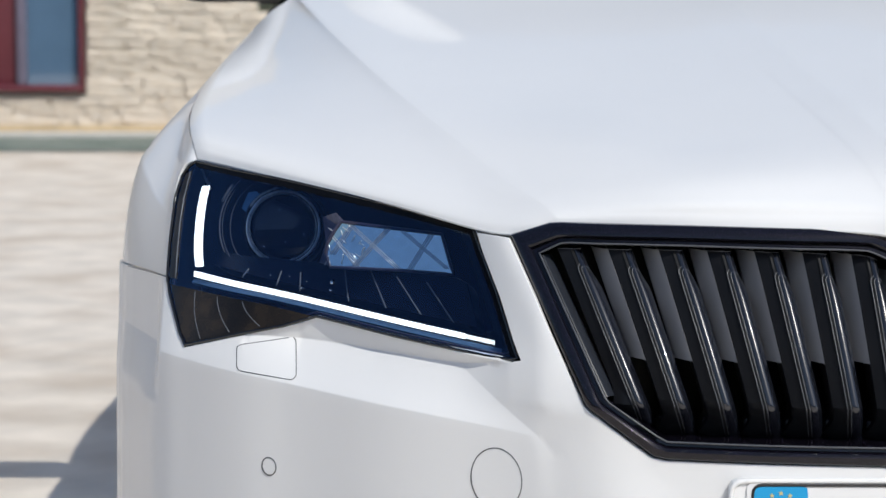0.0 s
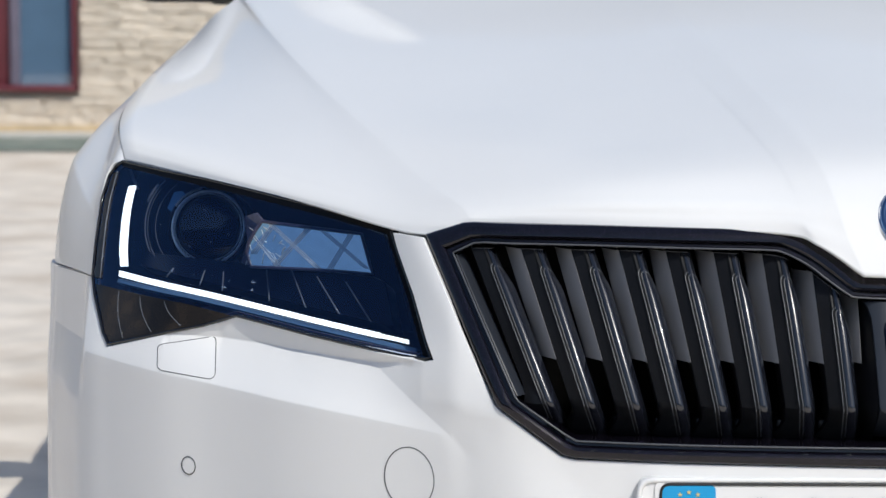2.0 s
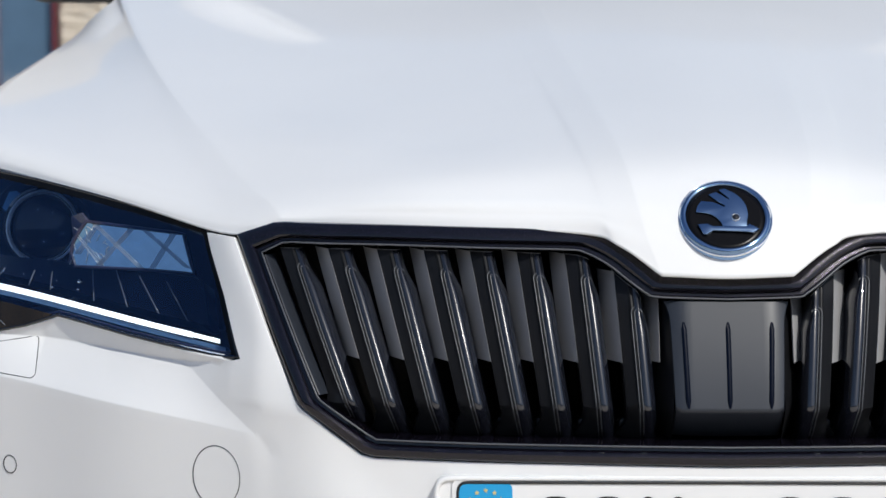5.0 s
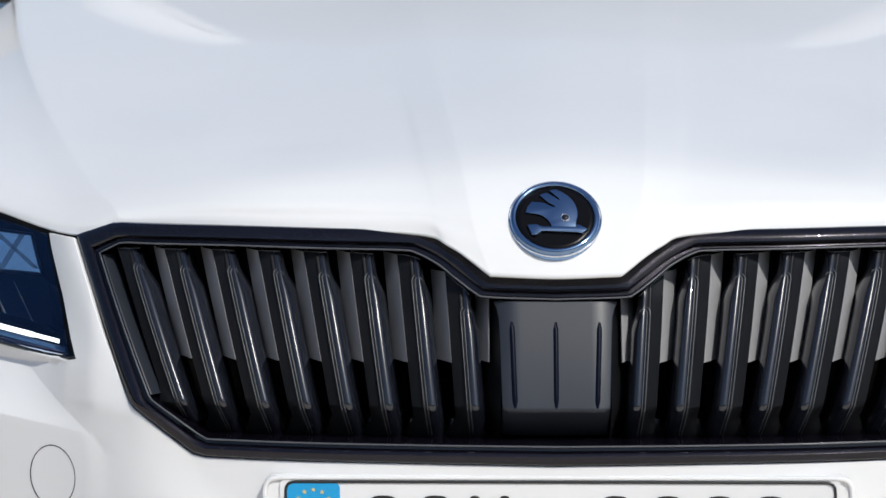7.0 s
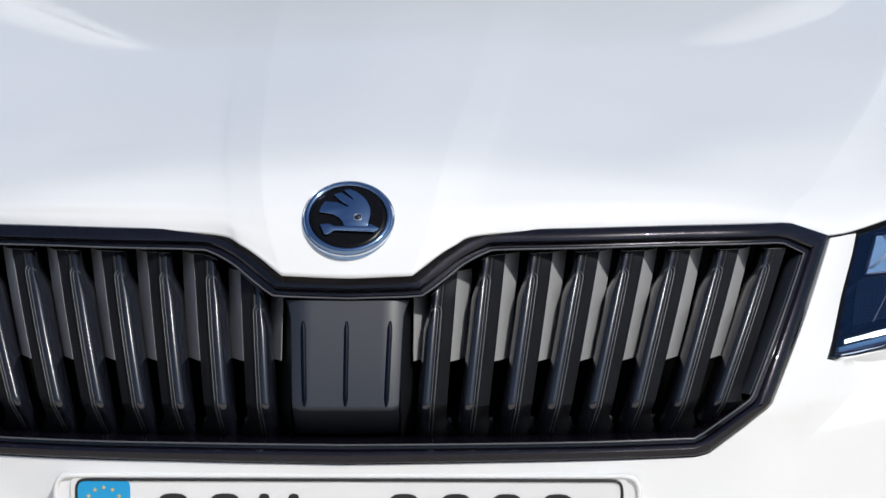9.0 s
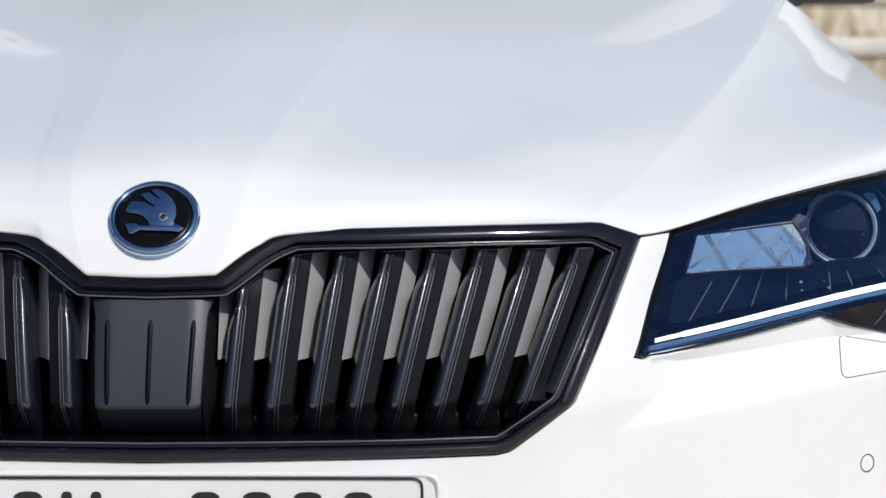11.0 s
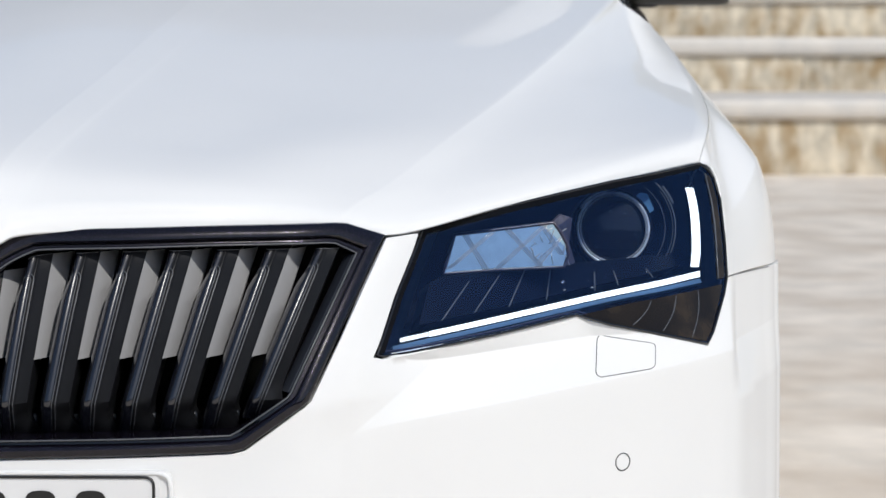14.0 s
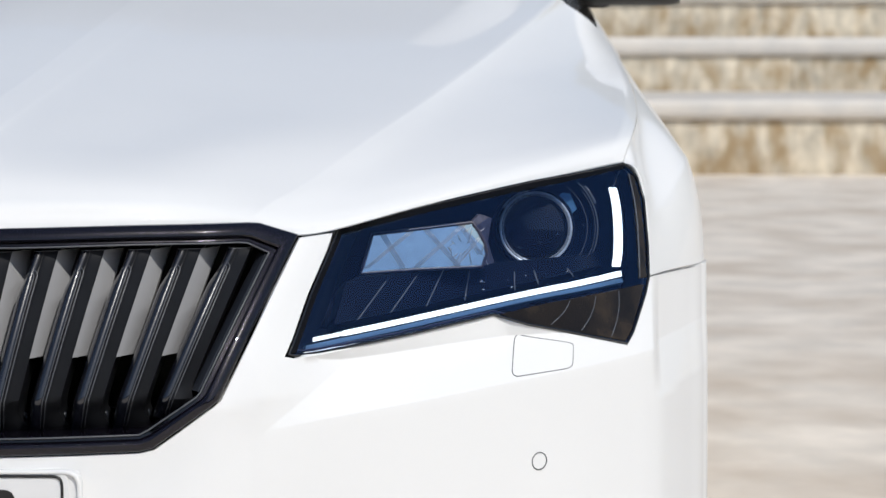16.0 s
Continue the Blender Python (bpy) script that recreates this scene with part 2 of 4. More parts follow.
# plan of the front by its own length, so that meshes stay even round the corners
ARC_A = np.concatenate([np.linspace(0, 0.86, 200), np.linspace(0.8602, 0.9518, 300)])
ARC_Y = np.array([UPPER(a) for a in ARC_A])
ARC_S = np.concatenate([[0.0], np.cumsum(np.hypot(np.diff(ARC_A), np.diff(ARC_Y)))])


def to_arc(x):
    return math.copysign(float(np.interp(abs(x), ARC_A, ARC_S)), x)


def from_arc(u):
    return math.copysign(float(np.interp(abs(u), ARC_S, ARC_A)), u)


def part(name, bm, mat, parent=None, label="", smooth=True, sharp=0):
    """Links a bmesh as one mesh object under a thing or a part."""
    me = bpy.data.meshes.new(name)
    bm.to_mesh(me)
    bm.free()
    me.materials.append(mat)
    if smooth:
        me.polygons.foreach_set("use_smooth", [True] * len(me.polygons))
    if sharp:
        me.set_sharp_from_angle(angle=radians(sharp))
    ob = new(name, me)
    ob.parent = parent
    return tagged(ob, label)


def empty(name, parent=None, label="", category="", place=(0, 0, 0), kind="", group=""):
    ob = new(name)
    ob.location, ob.parent, ob.empty_display_size = place, parent, 0.05
    return tagged(ob, label, category, group, kind)


def resample(pts, step, closed=True):
    """Points along a polyline at even steps, its corners kept."""
    out, n = [], len(pts)
    for i in range(n if closed else n - 1):
        a, b = Vector(pts[i]), Vector(pts[(i + 1) % n])
        k = max(1, int(math.ceil((b - a).length / step)))
        out += [a.lerp(b, j / k) for j in range(k)]
    return out if closed else out + [Vector(pts[-1])]


def rounded(pts, r, n=4):
    """A closed outline with its corners cut round."""
    out, m = [], len(pts)
    for i in range(m):
        p, a, b = Vector(pts[i]), Vector(pts[i - 1]), Vector(pts[(i + 1) % m])
        d = min(r, (a - p).length * 0.45, (b - p).length * 0.45)
        s, e = p + (a - p).normalized() * d, p + (b - p).normalized() * d
        out += [s * (1 - t) ** 2 + p * 2 * t * (1 - t) + e * t * t for t in (k / n for k in range(n + 1))]
    return out


def inside(poly, pts):
    """Which of the points lie inside the closed outline."""
    x, y = pts[:, 0], pts[:, 1]
    res = np.zeros(len(pts), bool)
    px, py = poly[:, 0], poly[:, 1]
    for i in range(len(poly)):
        x0, y0, x1, y1 = px[i - 1], py[i - 1], px[i], py[i]
        if y0 == y1:
            continue
        hit = ((y0 > y) != (y1 > y)) & (x < (x1 - x0) * (y - y0) / (y1 - y0) + x0)
        res ^= hit
    return res


def far_from(poly, pts, gap):
    keep = np.ones(len(pts), bool)
    for i in range(len(poly)):
        a, b = poly[i - 1], poly[i]
        ab = b - a
        t = np.clip(((pts - a) @ ab) / max(ab @ ab, 1e-12), 0, 1)
        keep &= np.hypot(*(pts - a - t[:, None] * ab).T) > gap
    return keep


def patch(name, outline, place, mat, parent, step=0.012, lip=0.012, edge=0.0012, out=(0, -1, 0.2), label="", creases=()):
    """A panel: the flat outline is filled with an even net, laid on the surface that place(u, v) gives, and its rim is rounded and turned in."""
    ring = np.array([tuple(p)[:2] for p in resample([Vector(tuple(p)[:2]) for p in outline], step)])
    lo, hi = ring.min(0), ring.max(0)
    gx, gy = np.meshgrid(np.arange(lo[0] + step * 0.37, hi[0], step), np.arange(lo[1] + step * 0.41, hi[1], step))
    grid = np.stack([gx.ravel(), gy.ravel()], 1)
    if len(grid):
        grid = grid[inside(ring, grid)]
    if len(grid):
        grid = grid[far_from(ring, grid, step * 0.45)]
    pts = np.concatenate([ring, grid]) if len(grid) else ring
    for line in creases:
        line = [Vector(p) for p in resample([Vector(p) for p in line], 0.005, False)]
        tip = [((line[min(i + 1, len(line) - 1)] - line[max(i - 1, 0)]).normalized()) for i in range(len(line))]
        near = np.array([p + Vector((-t.y, t.x)) * o for o in (-0.0012, 0.0012) for p, t in zip(line, tip)])
        near = near[inside(ring, near)]
        near = near[far_from(ring, near, 0.002)]
        spine = np.array([tuple(p) for p in line])
        rest = pts[len(ring):]
        gap = np.min(np.hypot(rest[:, None, 0] - spine[None, :, 0], rest[:, None, 1] - spine[None, :, 1]), axis=1)
        pts = np.concatenate([ring, rest[gap > 0.004], near])
    m = len(ring)
    vs, _, fs, ov, _, _ = delaunay_2d_cdt([Vector(p) for p in pts], [(i, (i + 1) % m) for i in range(m)], [], 0, 1e-7)
    vs = np.array([tuple(v) for v in vs])
    fs = [f for f in fs if len(f) == 3]
    mid = np.array([vs[list(f)].mean(0) for f in fs])
    fs = [f for f, k in zip(fs, inside(ring, mid)) if k]
    out = Vector(out)
    h = 0.0008

    def normal(u, v):
        n = (place(u + h, v) - place(u - h, v)).cross(place(u, v + h) - place(u, v - h))
        n.normalize()
        return n if n.dot(out) > 0 else -n
    co, no = [], []
    for u, v in vs:
        co.append(place(u, v))
        no.append(normal(u, v))
    faces = []
    for f in fs:
        a, b, c = (co[i] for i in f)
        faces.append(tuple(f) if (b - a).cross(c - a).dot(no[f[0]]) > 0 else tuple(reversed(f)))
    # rim
    where = {}
    for i, o in enumerate(ov):
        for k in o:
            if k < m:
                where[k] = i
    loop = [where[k] for k in range(m) if k in where]
    loop = [k for j, k in enumerate(loop) if k != loop[j - 1]]
    if lip > 0:
        cen = vs[loop].mean(0)
        area = sum(vs[loop[j - 1]][0] * vs[loop[j]][1] - vs[loop[j]][0] * vs[loop[j - 1]][1] for j in range(len(loop)))
        rows = [loop]
        side = []
        for j, k in enumerate(loop):
            t = co[loop[(j + 1) % len(loop)]] - co[loop[j - 1]]
            s = t.cross(no[k]) if area > 0 else no[k].cross(t)
            # outward, away from the panel
            e = place(*(vs[k] + (np.array([vs[loop[(j + 1) % len(loop)]][1] - vs[loop[j - 1]][1], vs[loop[j - 1]][0] - vs[loop[(j + 1) % len(loop)]][0]]) * (1 if area > 0 else -1)) * 0.01)) - co[k]
            s = s if s.dot(e) > 0 else -s
            side.append(s.normalized())
        for push, drop, w in ((edge * 0.7, edge * 0.3, 0.7), (edge, edge, 1.0), (edge, lip, 1.0)):
            row = []
            for k, s in zip(loop, side):
                row.append(len(co))
                co.append(co[k] + s * push - no[k] * drop)
                no.append((no[k] * (1 - w) + s * w).normalized())
            rows.append(row)
        for r0, r1 in zip(rows, rows[1:]):
            for j in range(len(loop)):
                q = (r0[j - 1], r0[j], r1[j], r1[j - 1])
                n = (co[q[1]] - co[q[0]]).cross(co[q[3]] - co[q[0]])
                faces.append(q if n.dot(side[j]) > 0 or (n.dot(no[r0[j]]) > 0) else tuple(reversed(q)))
    me = bpy.data.meshes.new(name)
    me.from_pydata([tuple(c) for c in co], [], faces)
    me.materials.append(mat)
    me.polygons.foreach_set("use_smooth", [True] * len(me.polygons))
    me.normals_split_custom_set_from_vertices([tuple(n) for n in no])
    ob = new(name, me)
    ob.parent = parent
    return tagged(ob, label)


def grid_mesh(rows, closed=False, flip=False):
    """A bmesh skin over rows of points."""
    bm = bmesh.new()
    vs = [[bm.verts.new(p) for p in r] for r in rows]
    for r0, r1 in zip(vs, vs[1:]):
        n = len(r0)
        for j in range(n if closed else n - 1):
            q = [r0[j], r0[(j + 1) % n], r1[(j + 1) % n], r1[j]]
            if len({v.co.to_tuple(7) for v in q}) >= 3:
                bm.faces.new(q[::-1] if flip else q)
    return bm


def tube(path, r, closed=False, sides=6, bm=None):
    """A round bar along a path."""
    bm = bm or bmesh.new()
    path = [Vector(p) for p in path]
    n, rings = len(path), []
    for i, p in enumerate(path):
        t = (path[(i + 1) % n] - path[i - 1]) if closed or 0 < i < n - 1 else (path[1] - path[0] if i == 0 else path[-1] - path[-2])
        t.normalize()
        a = t.cross(Vector((0, -1, 0.3)))
        a = a.normalized() if a.length > 1e-4 else Vector((1, 0, 0))
        b = t.cross(a)
        rings.append([bm.verts.new(p + (a * math.cos(k * math.tau / sides) + b * math.sin(k * math.tau / sides)) * r) for k in range(sides)])
    for i in range(n if closed else n - 1):
        r0, r1 = rings[i], rings[(i + 1) % n]
        for k in range(sides):
            bm.faces.new((r0[k], r0[(k + 1) % sides], r1[(k + 1) % sides], r1[k]))
    if not closed:
        bm.faces.new(rings[0][::-1])
        bm.faces.new(rings[-1])
    bmesh.ops.recalc_face_normals(bm, faces=bm.faces)
    return bm


def box(size, place=(0, 0, 0), bevel=0.0, bm=None, seg=2):
    """A box with rounded edges, centred on place."""
    bm = bm or bmesh.new()
    made = bmesh.ops.create_cube(bm, size=1.0, matrix=Matrix.Translation(place) @ Matrix.Diagonal((*size, 1)))
    if bevel:
        es = {e for v in made["verts"] for e in v.link_edges}
        bmesh.ops.bevel(bm, geom=list(es), offset=bevel, segments=seg, affect="EDGES", profile=0.5)
    return bm


def disc(r, depth, place, axis=(0, -1, 0), sides=40, dome=0.0, bm=None):
    """A round plate that faces along axis, rounded at its rim and domed if wanted."""
    bm = bm or bmesh.new()
    m = Matrix.Translation(place) @ Vector(axis).to_track_quat("Z", "Y").to_matrix().to_4x4()
    prof = [(r, -depth), (r, -depth * 0.15), (r * 0.985, 0.0)] + [(r * k, dome * (1 - k * k)) for k in (0.85, 0.65, 0.4, 0.15)]
    rows = [[bm.verts.new(m @ Vector((q * math.cos(a), q * math.sin(a), h))) for a in (k * math.tau / sides for k in range(sides))] for q, h in prof]
    for r0, r1 in zip(rows, rows[1:]):
        for k in range(sides):
            bm.faces.new((r0[k], r0[(k + 1) % sides], r1[(k + 1) % sides], r1[k]))
    bm.faces.new(rows[-1])
    bm.faces.new(rows[0][::-1])
    return bm


def ring(r, thick, place, axis=(0, -1, 0), deep=None, sides=48, bm=None):
    """A round bezel."""
    bm = bm or bmesh.new()
    m = Matrix.Translation(place) @ Vector(axis).to_track_quat("Z", "Y").to_matrix().to_4x4()
    deep = deep or thick
    rows = []
    for k in range(sides):
        a = k * math.tau / sides
        rows.append([bm.verts.new(m @ Vector(((r + thick * math.cos(b)) * math.cos(a), (r + thick * math.cos(b)) * math.sin(a), deep * math.sin(b)))) for b in (j * math.tau / 10 for j in range(10))])
    for k in range(sides):
        r0, r1 = rows[k], rows[(k + 1) % sides]
        for j in range(10):
            bm.faces.new((r0[j], r1[j], r1[(j + 1) % 10], r0[(j + 1) % 10]))
    return bm


def solid(poly, thick, m, bevel=0.0):
    """A flat shape of some thickness: poly lies in the plane of m, and its face looks along m's z."""
    bm = bmesh.new()
    f = bm.faces.new([bm.verts.new(m @ Vector((x, y, 0))) for x, y in poly])
    ext = bmesh.ops.extrude_face_region(bm, geom=[f])
    up = (m.to_3x3() @ Vector((0, 0, 1))).normalized() * thick
    bmesh.ops.translate(bm, verts=[v for v in ext["geom"] if isinstance(v, bmesh.types.BMVert)], vec=up)
    bmesh.ops.recalc_face_normals(bm, faces=bm.faces)
    if bevel:
        top = [e for e in bm.edges if all((m.inverted() @ v.co).z > thick * 0.5 for v in e.verts)]
        bmesh.ops.bevel(bm, geom=top, offset=bevel, segments=2, affect="EDGES", profile=0.5)
    return bm


# ---- the car ----
car = empty("car", label="parked white saloon car with black grille and lit headlamps", category="car")


def on_bumper(u, v, lift=0.0):
    x = from_arc(u)
    return Vector((x, bumper_y(x, v) - lift, v))


def both(half):
    """A full outline from its right half, which runs from the middle to the middle."""
    return half + [(-x, z) for x, z in reversed(half) if abs(x) > 1e-6]


GRILLE_OUT = [(0, .683), (.060, .685), (.071, .6905), (.087, .7055), (.105, .7165), (.122, .7235), (.142, .7260), (.213, .7268), (.325, .728), (.427, .728), (.438, .727), (.476, .714), (.406, .561), (.400, .556), (.344, .517), (.332, .5145), (.156, .513), (0, .511)]
GRILLE_IN = [(0, .661), (.065, .663), (.076, .666), (.095, .679), (.112, .692), (.134, .703), (.150, .7055), (.220, .7065), (.328, .708), (.418, .708), (.427, .707), (.446, .697), (.387, .570), (.384, .566), (.340, .537), (.331, .532), (.156, .531), (0, .530)]
LAMP = [(.513, .715), (.594, .732), (.657, .743), (.722, .754), (.790, .763), (.828, .7685), (.837, .763), (.845, .752), (.852, .727), (.8545, .679), (.854, .643), (.849, .626), (.832, .588), (.8245, .5775), (.757, .5965), (.713, .607), (.676, .6195), (.591, .608), (.501, .598), (.478, .5965), (.470, .598), (.476, .615), (.489, .655), (.506, .696)]

half = [(0, .509), (.156, .511), (.333, .512), (.346, .5145), (.403, .5545), (.409, .560), (.4785, .711), (.509, .7125), (.5035, .696), (.4865, .655), (.4735, .615), (.4665, .5975), (.4765, .594), (.501, .5955), (.591, .6055), (.676, .617), (.713, .6045), (.757, .594), (.8255, .5745), (.8345, .587), (.8515, .625), (.8565, .6423), (.90, .6405), (.945, .637), (.945, .40), (.940, .26), (.925, .215), (.80, .20), (0, .20)]
outline = [(to_arc(x), z) for x, z in half] + [(-to_arc(x), z) for x, z in reversed(half) if x > 0]
folds = [[(a, FOLD(a)) for a in np.arange(0.452, 0.943, 0.01)], [(.4515, .5285), (.527, .587)], [(.8555, .568), (.8555, .640)], [(a, UNDER_LOW(a)) for a in np.arange(0.50, 0.752, 0.01)]]
folds = [[(side * to_arc(a), z) for a, z in f] for f in folds for side in (-1, 1)]
bumper = patch("bumper", outline, on_bumper, PAINT, car, step=0.008, lip=0.007, edge=0.0012, label="glossy white painted bumper", creases=folds)

# bonnet: lengthwise lines from the middle to its edge, each from the front lip to the screen
HOOD = [
    [(0, .036, .684), (0, .057, .722), (0, .085, .756), (0, .152, .792), (0, .32, .826), (0, .65, .879), (0, 1.10, .949), (0, 1.60, 1.018)],
    [(.062, .039, .686), (.076, .060, .723), (.084, .089, .756), (.092, .158, .789), (.104, .33, .823), (.125, .66, .874), (.148, 1.10, .943), (.165, 1.60, 1.013)],
    [(.101, .059, .7125), (.107, .071, .731), (.112, .097, .7555), (.122, .167, .786), (.136, .332, .818), (.160, .66, .8695), (.190, 1.10, .9385), (.210, 1.60, 1.010)],
    [(.14, .078, .723), (.143, .0855, .738), (.147, .1055, .755), (.157, .175, .783), (.172, .335, .813), (.20, .66, .865), (.235, 1.10, .934), (.26, 1.60, 1.007)],
    [(.30, .112, .726), (.302, .118, .738), (.306, .132, .752), (.315, .19, .772), (.335, .34, .800), (.37, .67, .852), (.42, 1.08, .919), (.48, 1.58, .998)],
    [(.427, .156, .722), (.433, .164, .733), (.445, .195, .744), (.477, .27, .7605), (.5365, .45, .8005), (.607, .70, .8455), (.694, 1.06, .906), (.788, 1.52, .977)],
    [(.478, .180, .7135), (.482, .192, .724), (.489, .225, .738), (.517, .310, .7612), (.572, .485, .7999), (.638, .735, .8438), (.716, 1.09, .9010), (.797, 1.54, .968)],
    [(.62, .335, .7385), (.621, .340, .7445), (.627, .37, .757), (.645, .44, .7762), (.68, .60, .8086), (.735, .85, .8463), (.792, 1.20, .8903), (.832, 1.57, .945)],
    [(.828, .556, .770), (.834, .574, .784), (.842, .61, .799), (.852, .69, .813), (.861, .82, .829), (.868, 1.05, .854), (.870, 1.34, .883), (.868, 1.60, .911)],
]
lines = [[curve([(i, k[c]) for i, k in enumerate(s)]) for c in range(3)] for s in HOOD]


def hood_point(u, v):
    """u: 0 to 1 on the raised middle, to 5 at the outer crease, to 8 at the edge; v: 0 to 7 from front to back."""
    p = [[f(v) for f in l] for l in lines]
    if u <= 1:
        return Vector([curve([(-1, -p[1][0] if c == 0 else p[1][c]), (0, p[0][c]), (1, p[1][c])])(u) for c in range(3)])
    lo, hi = (1, 5) if u <= 5 else (5, 8)
    return Vector([curve([(i, p[i][c]) for i in range(lo, hi + 1)])(u) for c in range(3)])


us = [i / 10 for i in range(10)] + [0.97, 1.0, 1.03] + [1.1 + 3.8 * i / 38 for i in range(39)] + [4.97, 5.0, 5.03] + [5.1 + 2.9 * i / 30 for i in range(31)]
vs_ = [i / 10 for i in range(20)] + [2 + 5 * i / 36 for i in range(37)]
rows = []
for v in vs_:
    r = [hood_point(u, v) for u in us]
    rows.append([Vector((-p.x, p.y, p.z)) for p in reversed(r[1:])] + r)
first = [p + Vector((0, 0.002, -0.0015)) for p in rows[0]]
under = [p + Vector((0, 0.025, -0.002)) for p in rows[0]]
rows = [under, first] + rows
rows = [[r[0] + Vector((0.012, 0, -0.034)), r[0] + Vector((-0.0008, 0, -0.003))] + r + [r[-1] + Vector((0.0008, 0, -0.003)), r[-1] + Vector((-0.012, 0, -0.034))] for r in rows]
part("hood", grid_mesh(rows), PAINT, car, "glossy white painted hood with sharp creases")

EDGE = [curve([(k[1], k[c]) for k in HOOD[8]]) for c in (0, 2)]
LAMP_RIM = curve([(.560, .822), (.58, .829), (.60, .838), (.626, .850), (.643, .8560), (.679, .8570), (.727, .8545), (.752, .8475), (.763, .840), (.770, .8315)])
REACH = curve([(0, 0), (.066, .275), (.135, .565), (.20, .793), (.27, .927), (.36, .979), (.50, 1.0), (1.2, 1.0)])


def fender_rows(side):
    """The wing: from the lamp's rim back along the flank, with a slanting shoulder up to the bonnet's edge."""
    out = []
    for j in range(49):
        w = j / 48
        z0 = 0.6440 + 0.126 * w
        a0 = LAMP_RIM(z0)
        y0 = UPPER(a0) + 0.80 * (z0 - 0.598)
        lift = w ** 16
        row = []
        for i in range(45):
            dy = (1.52 - y0) * (i / 44) ** 1.7
            y = y0 + dy
            ea, ez = EDGE[0](max(y, 0.556)) + 0.0012, EDGE[1](max(y, 0.556)) - 0.002
            arc = 0.37 ** 2 - (y - 1.06) ** 2
            sill = 0.6440 - 0.005 * ease(dy, 0.0, 0.27)
            low = max(sill, 0.335 + math.sqrt(arc)) if arc > 0 else (sill if y < 1.0 else 0.24)
            if w < 0.5:
                t = w / 0.5
                a, z = 0.949 - 0.019 * t ** 2.5, low + (0.762 - low) * t
            else:
                t = (w - 0.5) / 0.5
                a, z = 0.930 + (ea - 0.930) * t + 0.004 * math.sin(math.pi * t), 0.762 + (ez - 0.762) * t + 0.005 * math.sin(math.pi * t)
            h = REACH(dy)
            hz = ease(dy, 0, 0.25)
            row.append(Vector((side * (a0 + (a - a0) * (h + (1 - h) * lift)), y, z0 + (z - z0) * (hz + (1 - hz) * lift))))
        out.append(row)
    return out


for side in (-1, 1):
    r = fender_rows(side)
    # narrow flange round the lamp
    r = [[q[0] + Vector((-side * 0.0040, 0.012, 0)), q[0] + Vector((-side * 0.0040, 0.0, 0)), q[0] + Vector((-side * 0.0010, -0.0012, 0))] + q for q in r]
    part("fender", grid_mesh(r, flip=side > 0), PAINT, car, "glossy white front wing")

# cabin and flanks behind the bonnet
ROOF = curve([(1.50, .965), (1.62, 1.01), (2.40, 1.39), (2.75, 1.45), (3.2, 1.462), (3.8, 1.40), (4.45, 1.10), (4.80, 1.02)])
NOSE = curve([(1.40, .932), (3.8, .932), (4.5, .90), (4.85, .80)])
HEAD = curve([(1.50, .80), (2.4, .60), (3.2, .58), (3.9, .56), (4.5, .62), (4.85, .60)])
BELT = curve([(1.50, .86), (1.75, .93), (2.2, .975), (3.5, 1.00), (4.4, 1.01), (4.85, .97)])
ys = [1.505 + 3.345 * i / 40 for i in range(41)]
for side in (-1, 1):
    rows = []
    for y in ys:
        n, b = NOSE(y), BELT(y)
        k = y - 3.92
        arch = 0.335 + math.sqrt(0.37 ** 2 - k * k) if abs(k) < 0.37 else 0.2
        low = max(0.2, arch) if abs(k) < 0.37 else 0.2
        rows.append([Vector((side * (n - 0.03 * (1 - t) ** 3 - 0.075 * max(0, t - 0.75) ** 2 * 16), y, low + (b - low) * t)) for t in (i / 12 for i in range(13))])
    part("side_panel", grid_mesh(rows, flip=side < 0), PAINT, car, "glossy white door and flank panels")
rows = []
for y in ys:
    n, b, h, t = NOSE(y), BELT(y), HEAD(y), ROOF(y)
    s_in = 0.10 * (1 - ease(y, 1.5, 2.2))
    half = [(n - 0.078 - s_in, b), (n - 0.11 - s_in, b + (t - b) * 0.35), (min(h + 0.06, n - 0.12 - s_in), b + (t - b) * 0.78), (min(h, n - 0.14 - s_in), b + (t - b) * 0.94), (h * 0.6, t), (0, t + 0.01)]
    rows.append([Vector((-x, y, z)) for x, z in half] + [Vector((x, y, z)) for x, z in reversed(half[:-1])])
glass = grid_mesh(rows, flip=True)
for side in (0, 1):
    pillar = []
    for row, y in zip(rows, ys):
        if 1.55 < y < 2.46:
            q = row if side else row[::-1]
            a, b, c = q[2], q[3], q[4]
            up = Vector((0, -0.010, 0.010))
            pillar.append([a.lerp(b, .55), a.lerp(b, .60) + up * .6, b.lerp(a, .15) + up, b + up * 1.2, b.lerp(c, .16) + up, b.lerp(c, .24) + up * .5, b.lerp(c, .27)])
    part("windscreen_pillar", grid_mesh(pillar, flip=bool(side)), PAINT, car, "white painted windscreen pillar")
part("cabin_glass", glass, CABIN, car, "dark tinted windscreen and side windows")
rows = [[p + Vector((0, 0, 0.006)) for p in r[3:8]] for r, y in zip(rows, ys) if 2.35 < y < 3.95]
part("roof", grid_mesh(rows, flip=True), PAINT, car, "white roof panel")
tail = bmesh.new()
box((1.58, 0.10, 0.78), (0, 4.80, 0.60), 0.05, tail)
part("tail_panel", tail, PAINT, car, "white tail panel")
part("underbody", box((1.70, 4.3, 0.05), (0, 2.45, 0.215), 0.01), MATT, car, "black plastic underbody")

